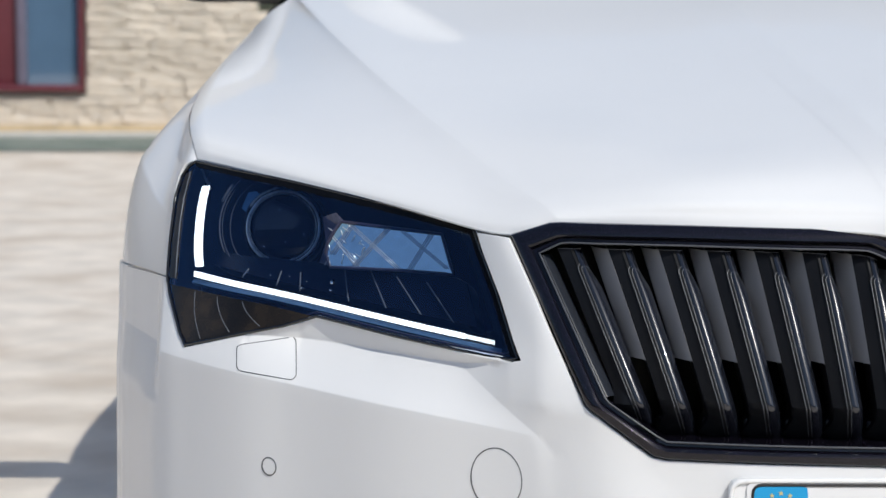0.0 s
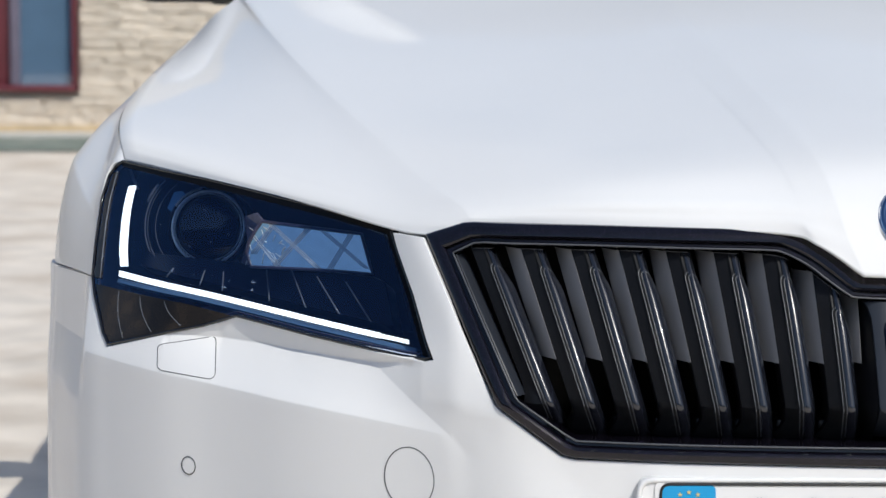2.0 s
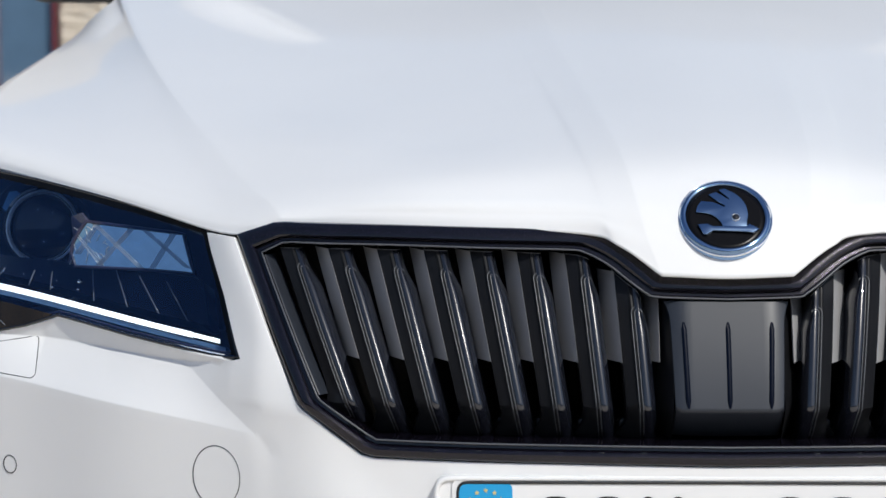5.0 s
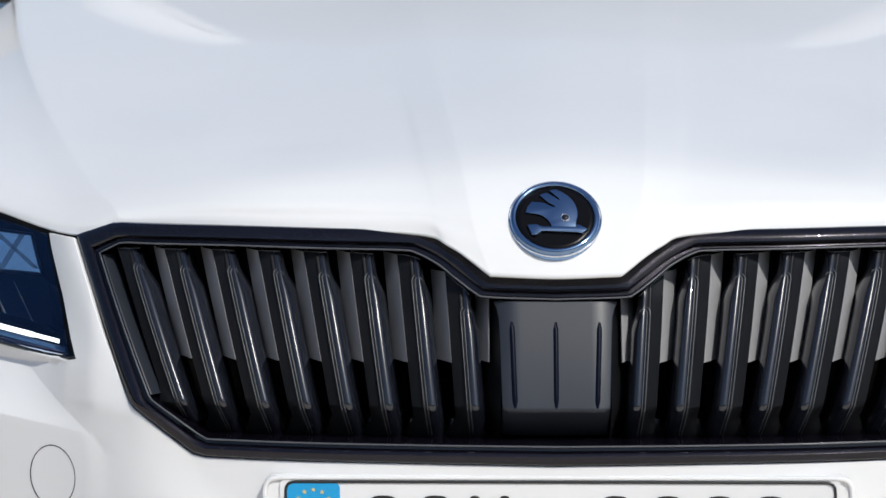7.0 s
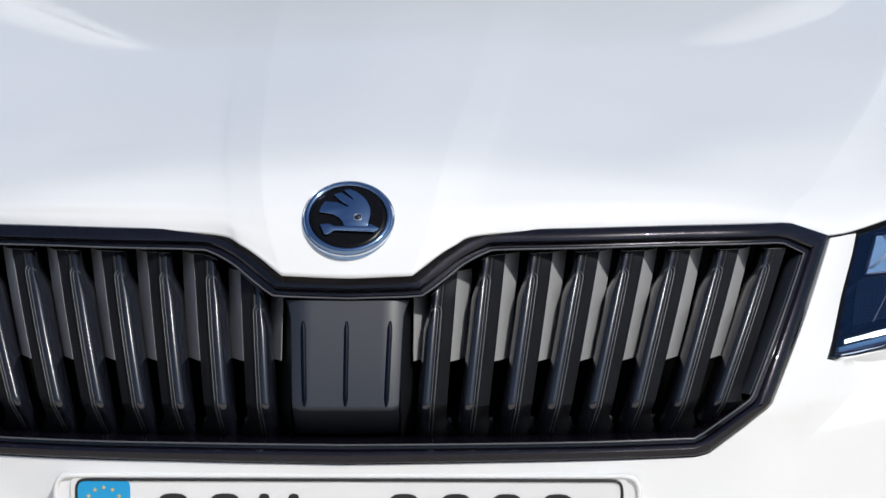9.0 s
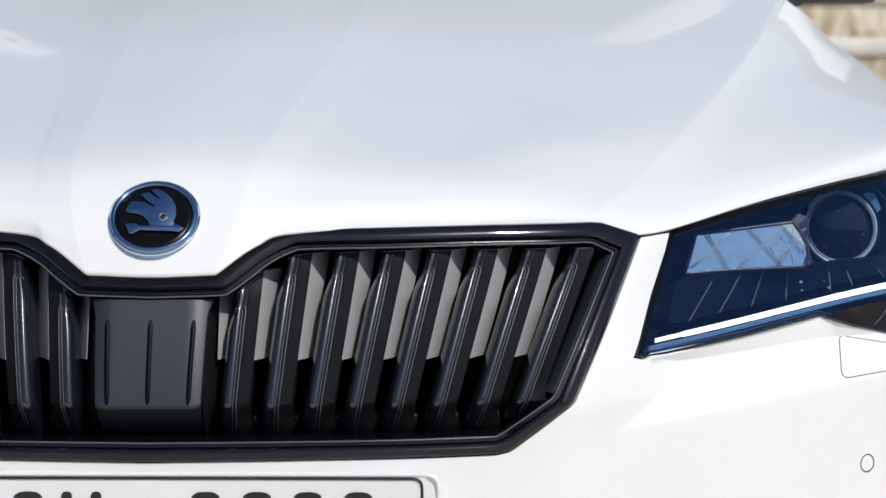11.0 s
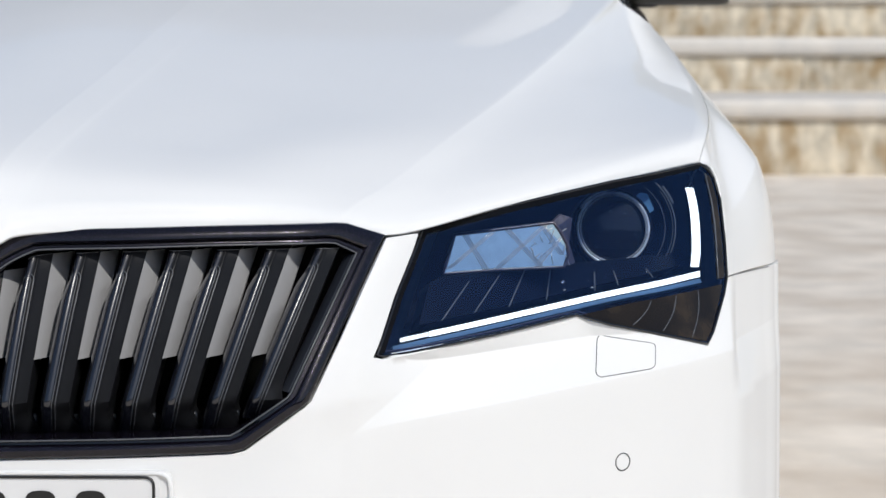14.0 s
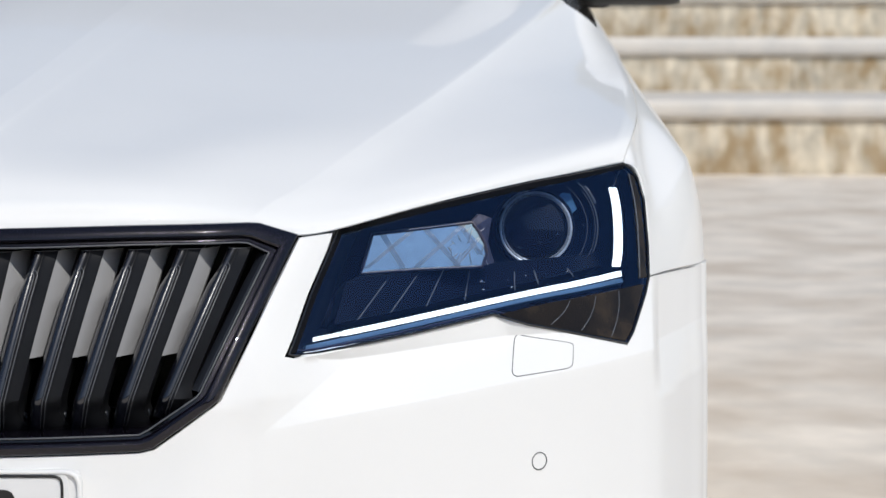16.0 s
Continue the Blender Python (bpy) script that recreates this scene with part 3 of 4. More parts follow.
for sx in (-1, 1):
    for wy in (1.06, 3.92):
        wheel = empty("wheel", car, "black tyre on an alloy rim")
        prof = [(.20, .10), (.24, .112), (.29, .115), (.325, .100), (.333, .07), (.335, 0), (.333, -.07), (.325, -.100), (.29, -.115), (.24, -.112), (.20, -.10)]
        rows = [[Vector((sx * 0.80 + h, wy + q * math.cos(a), 0.335 + q * math.sin(a))) for q, h in prof] for a in (k * math.tau / 48 for k in range(49))]
        part("tyre", grid_mesh(rows), RUBBER, wheel)
        rim = ring(0.215, 0.018, (sx * 0.88, wy, 0.335), (sx, 0, 0), 0.03)
        disc(0.05, 0.03, (sx * 0.885, wy, 0.335), (sx, 0, 0), 20, 0.004, rim)
        for k in range(5):
            a = k * math.tau / 5
            mm = pose(sx * 0.875, wy, 0.335) @ Matrix.Rotation(a, 4, "X")
            made = bmesh.ops.create_cube(rim, size=1.0, matrix=mm @ pose(0, 0, 0.125) @ Matrix.Diagonal((0.025, 0.05, 0.19, 1)))
        part("rim", rim, ALLOY, wheel)

for side in (-1, 1):
    mirror = empty("door_mirror", car, "white and black door mirror")
    for name, mat, z0, z1 in (("cap", PAINT, 1.012, 1.125), ("lower_shell", MATT, 0.973, 1.011)):
        rows = []
        for i in range(13):
            t = i / 12
            x = 0.815 + 0.207 * t
            w = math.sqrt(max(0.0, 1 - (2 * t - 1) ** 6)) * 0.055 + 0.012
            c, hh = (z0 + z1) / 2, (z1 - z0) / 2 * (0.80 + 0.20 * math.sqrt(max(0.0, 1 - (2 * t - 1) ** 6)))
            rows.append([Vector((side * x, 2.12 - w * math.cos(a), (c + hh * math.sin(a)))) for a in (k * math.tau / 16 for k in range(16))])
        bm = grid_mesh(rows, closed=True, flip=side < 0)
        bm.verts.ensure_lookup_table()
        bmesh.ops.contextual_create(bm, geom=bm.verts[:16])
        bmesh.ops.contextual_create(bm, geom=bm.verts[-16:])
        part(name, bm, mat, mirror)
    part("foot", box((0.10, 0.05, 0.034), (side * 0.850, 2.15, 0.986), 0.010), MATT, mirror)

# ---- grille ----
grille = empty("grille", car, "black lacquered grille with upright slats")


def frame_rows():
    o, i = [], []
    soft = [[curve([(k, p[c]) for k, p in enumerate(pts[:10])]) for c in (0, 1)] for pts in (GRILLE_OUT, GRILLE_IN)]
    for k in range(len(GRILLE_OUT) - 1):
        a, b, c, d = (Vector(p) for p in (GRILLE_OUT[k], GRILLE_OUT[k + 1], GRILLE_IN[k], GRILLE_IN[k + 1]))
        n = max(1, int(math.ceil((b - a).length / (0.004 if k < 7 else 0.012))))
        for j in range(n):
            if k < 8:
                o.append(Vector([f(k + j / n) for f in soft[0]]))
                i.append(Vector([f(k + j / n) for f in soft[1]]))
            else:
                o.append(a.lerp(b, j / n))
                i.append(c.lerp(d, j / n))
    o.append(Vector(GRILLE_OUT[-1]))
    i.append(Vector(GRILLE_IN[-1]))
    o += [Vector((-p.x, p.y)) for p in reversed(o[1:-1])]
    i += [Vector((-p.x, p.y)) for p in reversed(i[1:-1])]
    return o, i


fo, fi = frame_rows()
rows = []
for t, lift in ((0.0, 0.020), (0.0, 0.0), (0.03, -0.0012), (0.10, -0.0024), (0.25, -0.0034), (0.42, -0.0034), (0.55, -0.0020), (0.64, 0.0004), (0.68, 0.0045), (0.84, 0.0050), (0.86, 0.0010), (0.97, 0.0020), (1.0, 0.0045), (1.0, 0.012), (1.06, 0.10)):
    rows.append([Vector((q.x, grille_y(q.x, q.y) + lift, q.y)) for q in (a.lerp(b, t) for a, b in zip(fo, fi))])
part("grille_frame", grid_mesh(rows, closed=True, flip=True), BLACK, grille, "glossy black metallic grille surround", sharp=28)
bead = [Vector((q.x, grille_y(q.x, q.y) + 0.0005, q.y)) for q in (a.lerp(b, 0.92) for a, b in zip(fo, fi))]
part("bead", tube(bead, 0.0009, True, 6), EDGING, grille, "thin bright inner edge")


def slat_y(x, z):
    """The front of slats and centre plate: it leans back above and tucks under below its widest line."""
    return grille_y(x, max(z, 0.563)) + 0.007 + (0.95 * (0.563 - z) if z < 0.563 else 0.0)


SLATS = [((.084, .655), (.0745, .535)), ((.131, .6835), (.114, .5355)), ((.1765, .685), (.1535, .536)), ((.221, .686), (.1905, .537)), ((.2655, .688), (.229, .537)), ((.311, .6895), (.2685, .538)), ((.3585, .689), (.309, .5385)), ((.4065, .690), (.3565, .565))]
INNER_TOP = curve([(0, .661), (.065, .663), (.080, .668), (.095, .679), (.112, .692), (.134, .703), (.150, .7055), (.328, .708), (.430, .707)])
INNER_LOW = curve([(0, .530), (.30, .5315), (.331, .532), (.340, .537), (.384, .566), (.40, .60)])
SECTION = [(.0030, .0018, 0), (.0042, .0030, 0), (.0056, .0022, 0), (.0066, .0026, 0), (.0072, .0044, 0), (.0090, .0066, 1), (.0140, .0112, 1), (.0186, .0155, 1), (.0190, .0180, 1), (.0190, .060, 1)]
NOSE_SECTION = [(-.0094, .060), (-.0094, .024), (-.0090, .0145), (-.0080, .0095), (-.0066, .0058), (-.0050, .0028), (-.0034, .0010), (-.0018, .0002), (-.0002, .0001), (.0010, .0004), (.0021, .0010), (.0030, .0018)]
for side in (-1, 1):
    # bevelled inner end of the surround
    rows = [[Vector((side * (xx - o), grille_y(xx, zz) + d, zz)) for o, d in ((0, .004), (.0012, .0042), (.0085, .0150), (.0095, .030))] for xx, zz in ((.446 - .059 * k / 10, .697 - .127 * k / 10) for k in range(11))]
    part("end_bevel", grid_mesh(rows, flip=side < 0), RADAR, grille, "grey bevelled inner end", sharp=30)
    for n, ((xt, zt), (xb, zb)) in enumerate(SLATS):
        k = (xt - xb) / (zt - zb)
        z1 = INNER_TOP(xt + 0.004) - 0.0045
        z0 = INNER_LOW(xb + 0.004) - 0.002
        rows, front = [], []
        for j in range(41):
            row, nrow = [], []
            for q in SECTION + NOSE_SECTION:
                o, d = q[:2]
                top = INNER_TOP(xt + o + 0.004) - 0.0035
                z = z0 + (top - z0) * j / 40
                x = xb + k * (z - zb)
                foot, cap = ease(-z, -zb - 0.016, -z0), ease(z, zt - 0.004, max(z1, zt))
                if len(q) == 3:
                    o = o + 0.012 * foot * q[2]
                elif o < 0:
                    o = o * (1 - 0.5 * ease(z, zt - 0.026, zt))
                if d < .02:
                    d = d + (0.0030 - 0.4 * d) * cap
                (row if len(q) == 3 else nrow).append(Vector((side * (x + o), slat_y(x, z) + d, z)))
            rows.append(row)
            front.append(nrow)
        top_edge = [p + Vector((0, -.0002, -.0002)) for p in front[-1][3:] + rows[-1][1:8]]
        part("slat", grid_mesh(rows, flip=side < 0), SATIN, grille, sharp=38)
        part("slat_nose", grid_mesh(front, flip=side < 0), POLISH, grille, sharp=60)
        part("slat_edge", tube(top_edge, .0005, False, 5), EDGING, grille)

        def nose(o, z, d):
            return Vector((side * (xb + k * (z - zb) + o), slat_y(xb + k * (z - zb), z) + d, z))
        lo_z, hi_z = z0 + 0.005, zt - 0.006
        line = [nose(.0037, lo_z + (hi_z - lo_z) * i / 20, .0012) for i in range(21)]
        line += [nose(.0037 * math.cos(i * math.pi / 10), hi_z + .0040 * math.sin(i * math.pi / 10), .0010) for i in range(1, 10)]
        part("slat_bead", tube(line, .0005, False, 5), EDGING, grille)
        line = [nose(.0067, lo_z + (hi_z - lo_z) * i / 20, .0027) for i in range(21)]
        line += [nose(.0067 * math.cos(i * math.pi / 12), hi_z + .0065 * math.sin(i * math.pi / 12), .0024) for i in range(1, 8)]
        part("slat_bead", tube(line, .00055, False, 5), EDGING, grille)
        # grey vane in the gap beside the slat
        if n < 7:
            rows = []
            for j in range(9):
                z = 0.603 + (INNER_TOP(xt + 0.025) - 0.004 - 0.603) * j / 8
                x = xb + k * (z - zb)
                y = slat_y(x, z)
                rows.append([Vector((side * (x + o), y + d, z)) for o, d in ((.0187, .0165), (.0190, .0140), (.0335, .0435), (.0335, .060))])
            part("vane", grid_mesh(rows, flip=side < 0), SHUTTER, grille, sharp=30)
            part("slat_clip", box((0.007, 0.008, 0.011), (side * (xb + 0.0225), 0.058 + GRILLE(xb), z0 + 0.013), 0.002), RADAR, grille)
            part("lug", box((0.006, 0.006, 0.0034), (side * (xb + 0.006), grille_y(xb, .5225) + 0.0016, .5225), 0.001), GLOSS, grille)
for side in (-1, 1):
    rows = []
    for j in range(9):
        z = 0.603 + (0.666 - 0.603) * j / 8
        y = slat_y(0.06, z)
        rows.append([Vector((side * o, y + d, z)) for o, d in ((.0628, .0205), (.0635, .0180), (.0765, .0440), (.0765, .060))])
    part("vane", grid_mesh(rows, flip=side < 0), SHUTTER, grille, sharp=30)

half = [(0, .6600), (.050, .6602), (.0590, .6598), (.0560, .655), (.0535, .646), (.0525, .630), (.0500, .570), (.0495, .5625), (.0500, .533), (0, .532)]
patch("centre_plate", both(half), lambda u, v: Vector((u, slat_y(0, v) - 0.004 + 0.4 * max(0.0, 0.563 - v) + 16.0 * max(0.0, abs(u) - 0.036) ** 2, v)), RADAR, grille, step=0.006, lip=0.05, edge=0.002, label="matt grey plastic centre plate with three grooves")
for x0, x1 in ((-.0415, -.0385), (0, 0), (.0415, .0385)):
    rows = []
    for j in range(13):
        z = .5645 + (.642 - .5645) * j / 12
        x, y = x1 + (x0 - x1) * j / 12, slat_y(0, z) - 0.0042
        w = 0.0024 * min(1.0, 0.4 + min(j, 12 - j) * 0.6)
        rows.append([Vector((x - w, y + 0.003, z)), Vector((x - w, y, z)), Vector((x + w, y, z)), Vector((x + w, y + 0.003, z))])
    part("groove", grid_mesh(rows), INNER, grille)
for side in (-1, 1):
    rows = [[Vector((side * (.052 + .016 * t), slat_y(0, z) + 0.001 + 0.05 * t, z)) for t in (0, .35, .7, 1)] for z in (.531 + .130 * j / 12 for j in range(13))]
    part("plate_flank", grid_mesh(rows, flip=side < 0), SATIN, grille)
cav = bmesh.new()
box((0.94, 0.01, 0.24), (0, 0.30, 0.63), 0, cav)
box((0.68, 0.24, 0.008), (0, 0.19, 0.514), 0, cav)
part("cavity", cav, CAVITY, grille, "dark space behind the grille")


# ---- headlamps ----
def lens_at(d):
    return lambda u, v: Vector((from_arc(u), lens_y(from_arc(u), v) + d, v))


def cell_y(x, z):
    """The upright mirror of the second beam."""
    return lens_y(0.60, 0.690) + 0.036 + 0.25 * (abs(x) - 0.60) + 0.22 * (z - 0.690)


def cell_at(d):
    return lambda u, v: Vector((from_arc(u), cell_y(from_arc(u), v) + d, v))


def arc_shape(pts, side):
    return [(side * to_arc(x), z) for x, z in pts]


def on_lens(x, z, d, side):
    return Vector((side * x, lens_y(x, z) + d, z))


for side in (-1, 1):
    lamp = empty("headlamp", car, "dark headlamp with a lit white strip")
    shape = arc_shape(LAMP, side)
    pane = patch("lamp_glass", shape, lens_at(0.0), LENS, lamp, step=0.012, lip=0.004, edge=0.001, label="clear curved lamp glass")
    pane.visible_shadow = False
    # bowl behind the glass
    loop = resample([Vector((x, z)) for x, z in LAMP], 0.012)
    cx, cz = 0.68, 0.668
    rows = [[Vector((side * (cx + (p.x - cx) * s), lens_y(p.x, p.y) + d, cz + (p.y - cz) * s)) for p in loop] for s, d in ((1.003, 0.002), (0.985, 0.006), (0.965, 0.02), (0.93, 0.11), (0.90, 0.165))]
    bowl = grid_mesh(rows, closed=True)
    part("housing_wall", bowl, INNER, lamp)
    patch("housing_back", arc_shape([(cx + (x - cx) * 0.99, cz + (z - cz) * 0.99) for x, z in LAMP], side), lens_at(0.16), INNER, lamp, step=0.02, lip=0.0)
    part("inner_rim", tube([Vector((side * (cx + (p.x - cx) * 0.972), lens_y(p.x, p.y) + 0.012, cz + (p.y - cz) * 0.95)) for p in loop], 0.0012, True, 6), VIOLET, lamp)
    rim = [on_lens(p.x, p.y, -0.0008, side) for p in loop]
    part("rim_seal", tube(rim, 0.0017, True, 6), GLOSS, lamp, "black rubber rim")
    top = [(.513, .715), (.594, .732), (.657, .743), (.722, .754), (.790, .763), (.830, .7685), (.828, .7635), (.790, .7575), (.722, .7475), (.657, .7365), (.594, .7255), (.515, .7100)]
    patch("upper_blind", arc_shape(top, side), lens_at(-0.0012), INK_BLACK, lamp, step=0.01, lip=0.004, edge=0.0006, label="black upper edge")
    inner = [(.470, .598), (.476, .615), (.489, .655), (.506, .696), (.513, .715), (.518, .713), (.5115, .695), (.495, .654), (.482, .615), (.477, .600)]
    patch("inner_blind", arc_shape(inner, side), lens_at(-0.0010), INK_BLACK, lamp, step=0.01, lip=0.004, edge=0.0006)
    # lit strip
    upright = [(.8105, .742), (.8128, .731), (.8145, .718), (.8152, .703), (.8150, .688), (.8140, .672), (.8112, .6570), (.8208, .6560), (.8238, .670), (.8248, .686), (.8250, .702), (.8240, .718), (.8222, .731), (.8198, .741)]
    patch("light_strip", arc_shape(upright, side), lens_at(0.014), STRIP, lamp, step=0.006, lip=0.0006, edge=0.0003, label="glowing white upright light strip")
    level = [(.8215, .6513), (.740, .6422), (.653, .6312), (.521, .6146), (.521, .6100), (.653, .6262), (.740, .6370), (.8220, .6457)]
    patch("light_strip", arc_shape(level, side), lens_at(0.014), STRIP, lamp, step=0.006, lip=0.0006, edge=0.0003, label="glowing white level light strip")
    for k in range(22):
        x = .5194 - k * .0013
        part("light_tooth", box((.0008, .003, .0042), on_lens(x, .6122 - (.521 - x) * .126, .015, side), .0001), STRIP, lamp)
    guide = [(.822, .6425), (.740, .6350), (.653, .6240), (.485, .6030), (.485, .5995), (.653, .6205), (.740, .6315), (.824, .6390)]
    patch("light_guide", arc_shape(guide, side), lens_at(0.018), GUIDE, lamp, step=0.01, lip=0.006, edge=0.0008, label="clear bluish light guide")
    # projector
    axis = Vector((side * 0.10, -1, 0.16)).normalized()
    c = Vector((side * .7255, .485, .697))
    part("projector_lens", disc(.0390, .03, c - axis * 0.004, axis, 48, 0.006), BEAM, lamp, "dark round projector lens")
    part("projector_ring", ring(.0408, .0017, c, axis, .0026, 64), PALE_RING, lamp, "thin bright ring")
    part("projector_ring", ring(.0378, .0007, c + axis * 0.002, axis, .001, 64), RINGED, lamp)
    m = Matrix.Translation(c) @ axis.to_track_quat("Z", "Y").to_matrix().to_4x4()
    rows = [[m @ Vector((q * math.cos(a), q * math.sin(a), h)) for a in (k * math.tau / 56 for k in range(56))] for q, h in ((.041, .0), (.0435, .002), (.046, .0), (.047, -.01), (.047, -.04))]
    part("projector_bezel", grid_mesh(rows, closed=True), INNER, lamp)
    plate_pts = [(q * math.cos(radians(a)) * side, q * math.sin(radians(a))) for q, a in ((.0425, 20), (.0425, 30), (.0425, 42), (.0425, 55), (.0520, 52), (.0570, 44), (.0530, 24))]
    part("bezel_plate", solid(plate_pts, .001, m @ pose(0, 0, -.004)), HAZE_BLUE, lamp, "pale blue plate beside the lens", smooth=False)
    for r0, a0, a1, rr in ((.070, -25, 50, .0008), (.067, -70, 40, .0004), (.058, -60, 60, .0004), (.073, 22, 46, .0014)):
        part("bezel_edge", tube([m @ Vector((r0 * math.cos(radians(a)) * (1 if side > 0 else -1), r0 * math.sin(radians(a)), 0.012)) for a in range(a0, a1, 6)], rr, False, 5), RIB, lamp)
    for px, pz in ((.012, .016), (-.004, .019), (.004, -.017), (-.020, -.022), (.024, -.008)):
        part("lens_stud", disc(.0011, .001, m @ Vector((px, pz, .006)), axis, 10, .0008), CHROME, lamp)
    part("bezel_mark", tube([m @ Vector((.044 * math.cos(radians(a)), .044 * math.sin(radians(a)), .003)) for a in range(100, 150, 8)], .0012, False, 5), RINGED, lamp)
    # cut reflector of the second beam
    cell = [(.653, .7145), (.600, .7090), (.546, .7035), (.534, .6625), (.590, .6655), (.664, .6670), (.669, .680), (.667, .692), (.660, .705)]
    patch("reflector", arc_shape(cell, side), cell_at(0.0), FACET, lamp, step=0.008, lip=0.01, edge=0.0008, label="bright reflector with crossed cuts")
    pairs = ((.556, .705, .580, .666), (.602, .709, .640, .667), (.640, .713, .662, .680), (.590, .708, .540, .668), (.645, .713, .592, .667), (.664, .700, .634, .667))
    cuts = [(x0 + o, z0, x1 + o, z1) for x0, z0, x1, z1 in pairs for o in (-.0026, 0, .0022)]
    cuts = [(min(max(p, .538), .664), q, min(max(u, .538), .664), v) for p, q, u, v in cuts]
    for x0, z0, x1, z1 in cuts:
        part("cut_line", tube([Vector((side * (x0 + (x1 - x0) * k / 5), cell_y(x0 + (x1 - x0) * k / 5, z0 + (z1 - z0) * k / 5) - 0.0005, z0 + (z1 - z0) * k / 5)) for k in range(6)], .0004, False, 5), RINGED, lamp)
    part("reflector_frame", tube([Vector((side * p.x, cell_y(p.x, p.y) - 0.001, p.y)) for p in resample([Vector(p) for p in cell], 0.01)], .0017, True, 6), VIOLET, lamp)
    # side wall where the reflector turns in to the projector, and fine scratches of light on it
    wing = [(.653, .715), (.661, .722), (.674, .717), (.670, .692), (.677, .669), (.664, .667), (.669, .681), (.666, .694)]
    patch("reflector_side", arc_shape(wing, side), lambda u, v: Vector((from_arc(u), cell_y(from_arc(u), v) + 0.004 + 0.9 * (abs(from_arc(u)) - .653), v)), LILAC, lamp, step=0.004, lip=0.003, edge=0.0006, label="lilac silver reflector wall")
    cut_rng = random.Random(9)
    for k in range(15):
        fx, fz, an = cut_rng.uniform(.628, .668), cut_rng.uniform(.669, .711), cut_rng.uniform(0.4, 2.6)
        ln = cut_rng.uniform(.002, .006)
        ends = [(fx + ln * math.cos(an) * t, fz + ln * math.sin(an) * t) for t in (-1, -.3, .4, 1)]
        part("glass_cut", tube([Vector((side * p, cell_y(p, q) - 0.0012, q)) for p, q in ends], cut_rng.uniform(.0003, .0006), False, 5), RINGED, lamp)
    for sx_, sz_, sr in ((.663, .648, .0032), (.6645, .640, .0020), (.696, .640, .0022), (.692, .647, .0012), (.712, .651, .0010), (.734, .651, .0010), (.7595, .652, .0010), (.737, .640, .0009), (.780, .700, .0009), (.779, .690, .0007), (.832, .650, .0008)):
        part("glint_stud", disc(sr, .001, on_lens(sx_, sz_, .055, side), axis, 12, sr * .7), CHROME, lamp)
    shelf = [(.52, .657), (.53, .661), (.59, .664), (.668, .6655), (.79, .668), (.80, .655), (.66, .636), (.51, .617)]
    patch("lamp_shelf", arc_shape(shelf, side), lens_at(0.062), INNER, lamp, step=0.012, lip=0.02, edge=0.001)
    for x0, z0, x1, z1 in ((.561, .655, .533, .619), (.593, .658, .567, .624), (.622, .663, .604, .627), (.650, .660, .645, .630), (.700, .655, .700, .636), (.722, .655, .727, .640), (.760, .655, .768, .645)):
        part("rib", tube([on_lens(x0 + (x1 - x0) * k / 4, z0 + (z1 - z0) * k / 4, 0.060, side) for k in range(5)], .0009, False, 5), RIB, lamp)
    # brown band where the glass turns to the flank
    band = [(.8405, .754), (.8480, .727), (.8512, .679), (.8510, .643), (.8440, .643), (.8440, .679), (.8415, .727), (.8355, .756)]
    patch("edge_band", arc_shape(band, side), lens_at(-0.0009), AMBER, lamp, step=0.008, lip=0.004, edge=0.0006, label="dark brown outer band")
    part("band_edge", tube([on_lens(x, z, -0.0012, side) for x, z in ((.8345, .757), (.8405, .727), (.8430, .700), (.8432, .670), (.8428, .643))], .0008, False, 5), RIB, lamp)
    # side marker under the strip
    wedge = [(.8480, .6360), (.740, .6270), (.684, .6190), (.716, .6085), (.757, .5985), (.8230, .5805), (.8300, .590)]
    patch("side_marker", arc_shape(wedge, side), lens_at(-0.0009), AMBER, lamp, step=0.012, lip=0.003, edge=0.0008, label="dark brown side marker")
    for x0, z0, x1, z1 in ((.817, .632, .806, .586), (.790, .629, .772, .596), (.760, .627, .738, .605)):
        part("rib", tube([on_lens(x0 + (x1 - x0) * k / 5 + 0.004 * math.sin(k * 0.6), z0 + (z1 - z0) * k / 5, -0.0011, side) for k in range(6)], .0005, False, 5), RIB, lamp)

# ---- small things on the bumper ----
def skin_line(pts, lift=0.0006):
    return [Vector((x, bumper_y(x, z) - lift, z)) for x, z in pts]


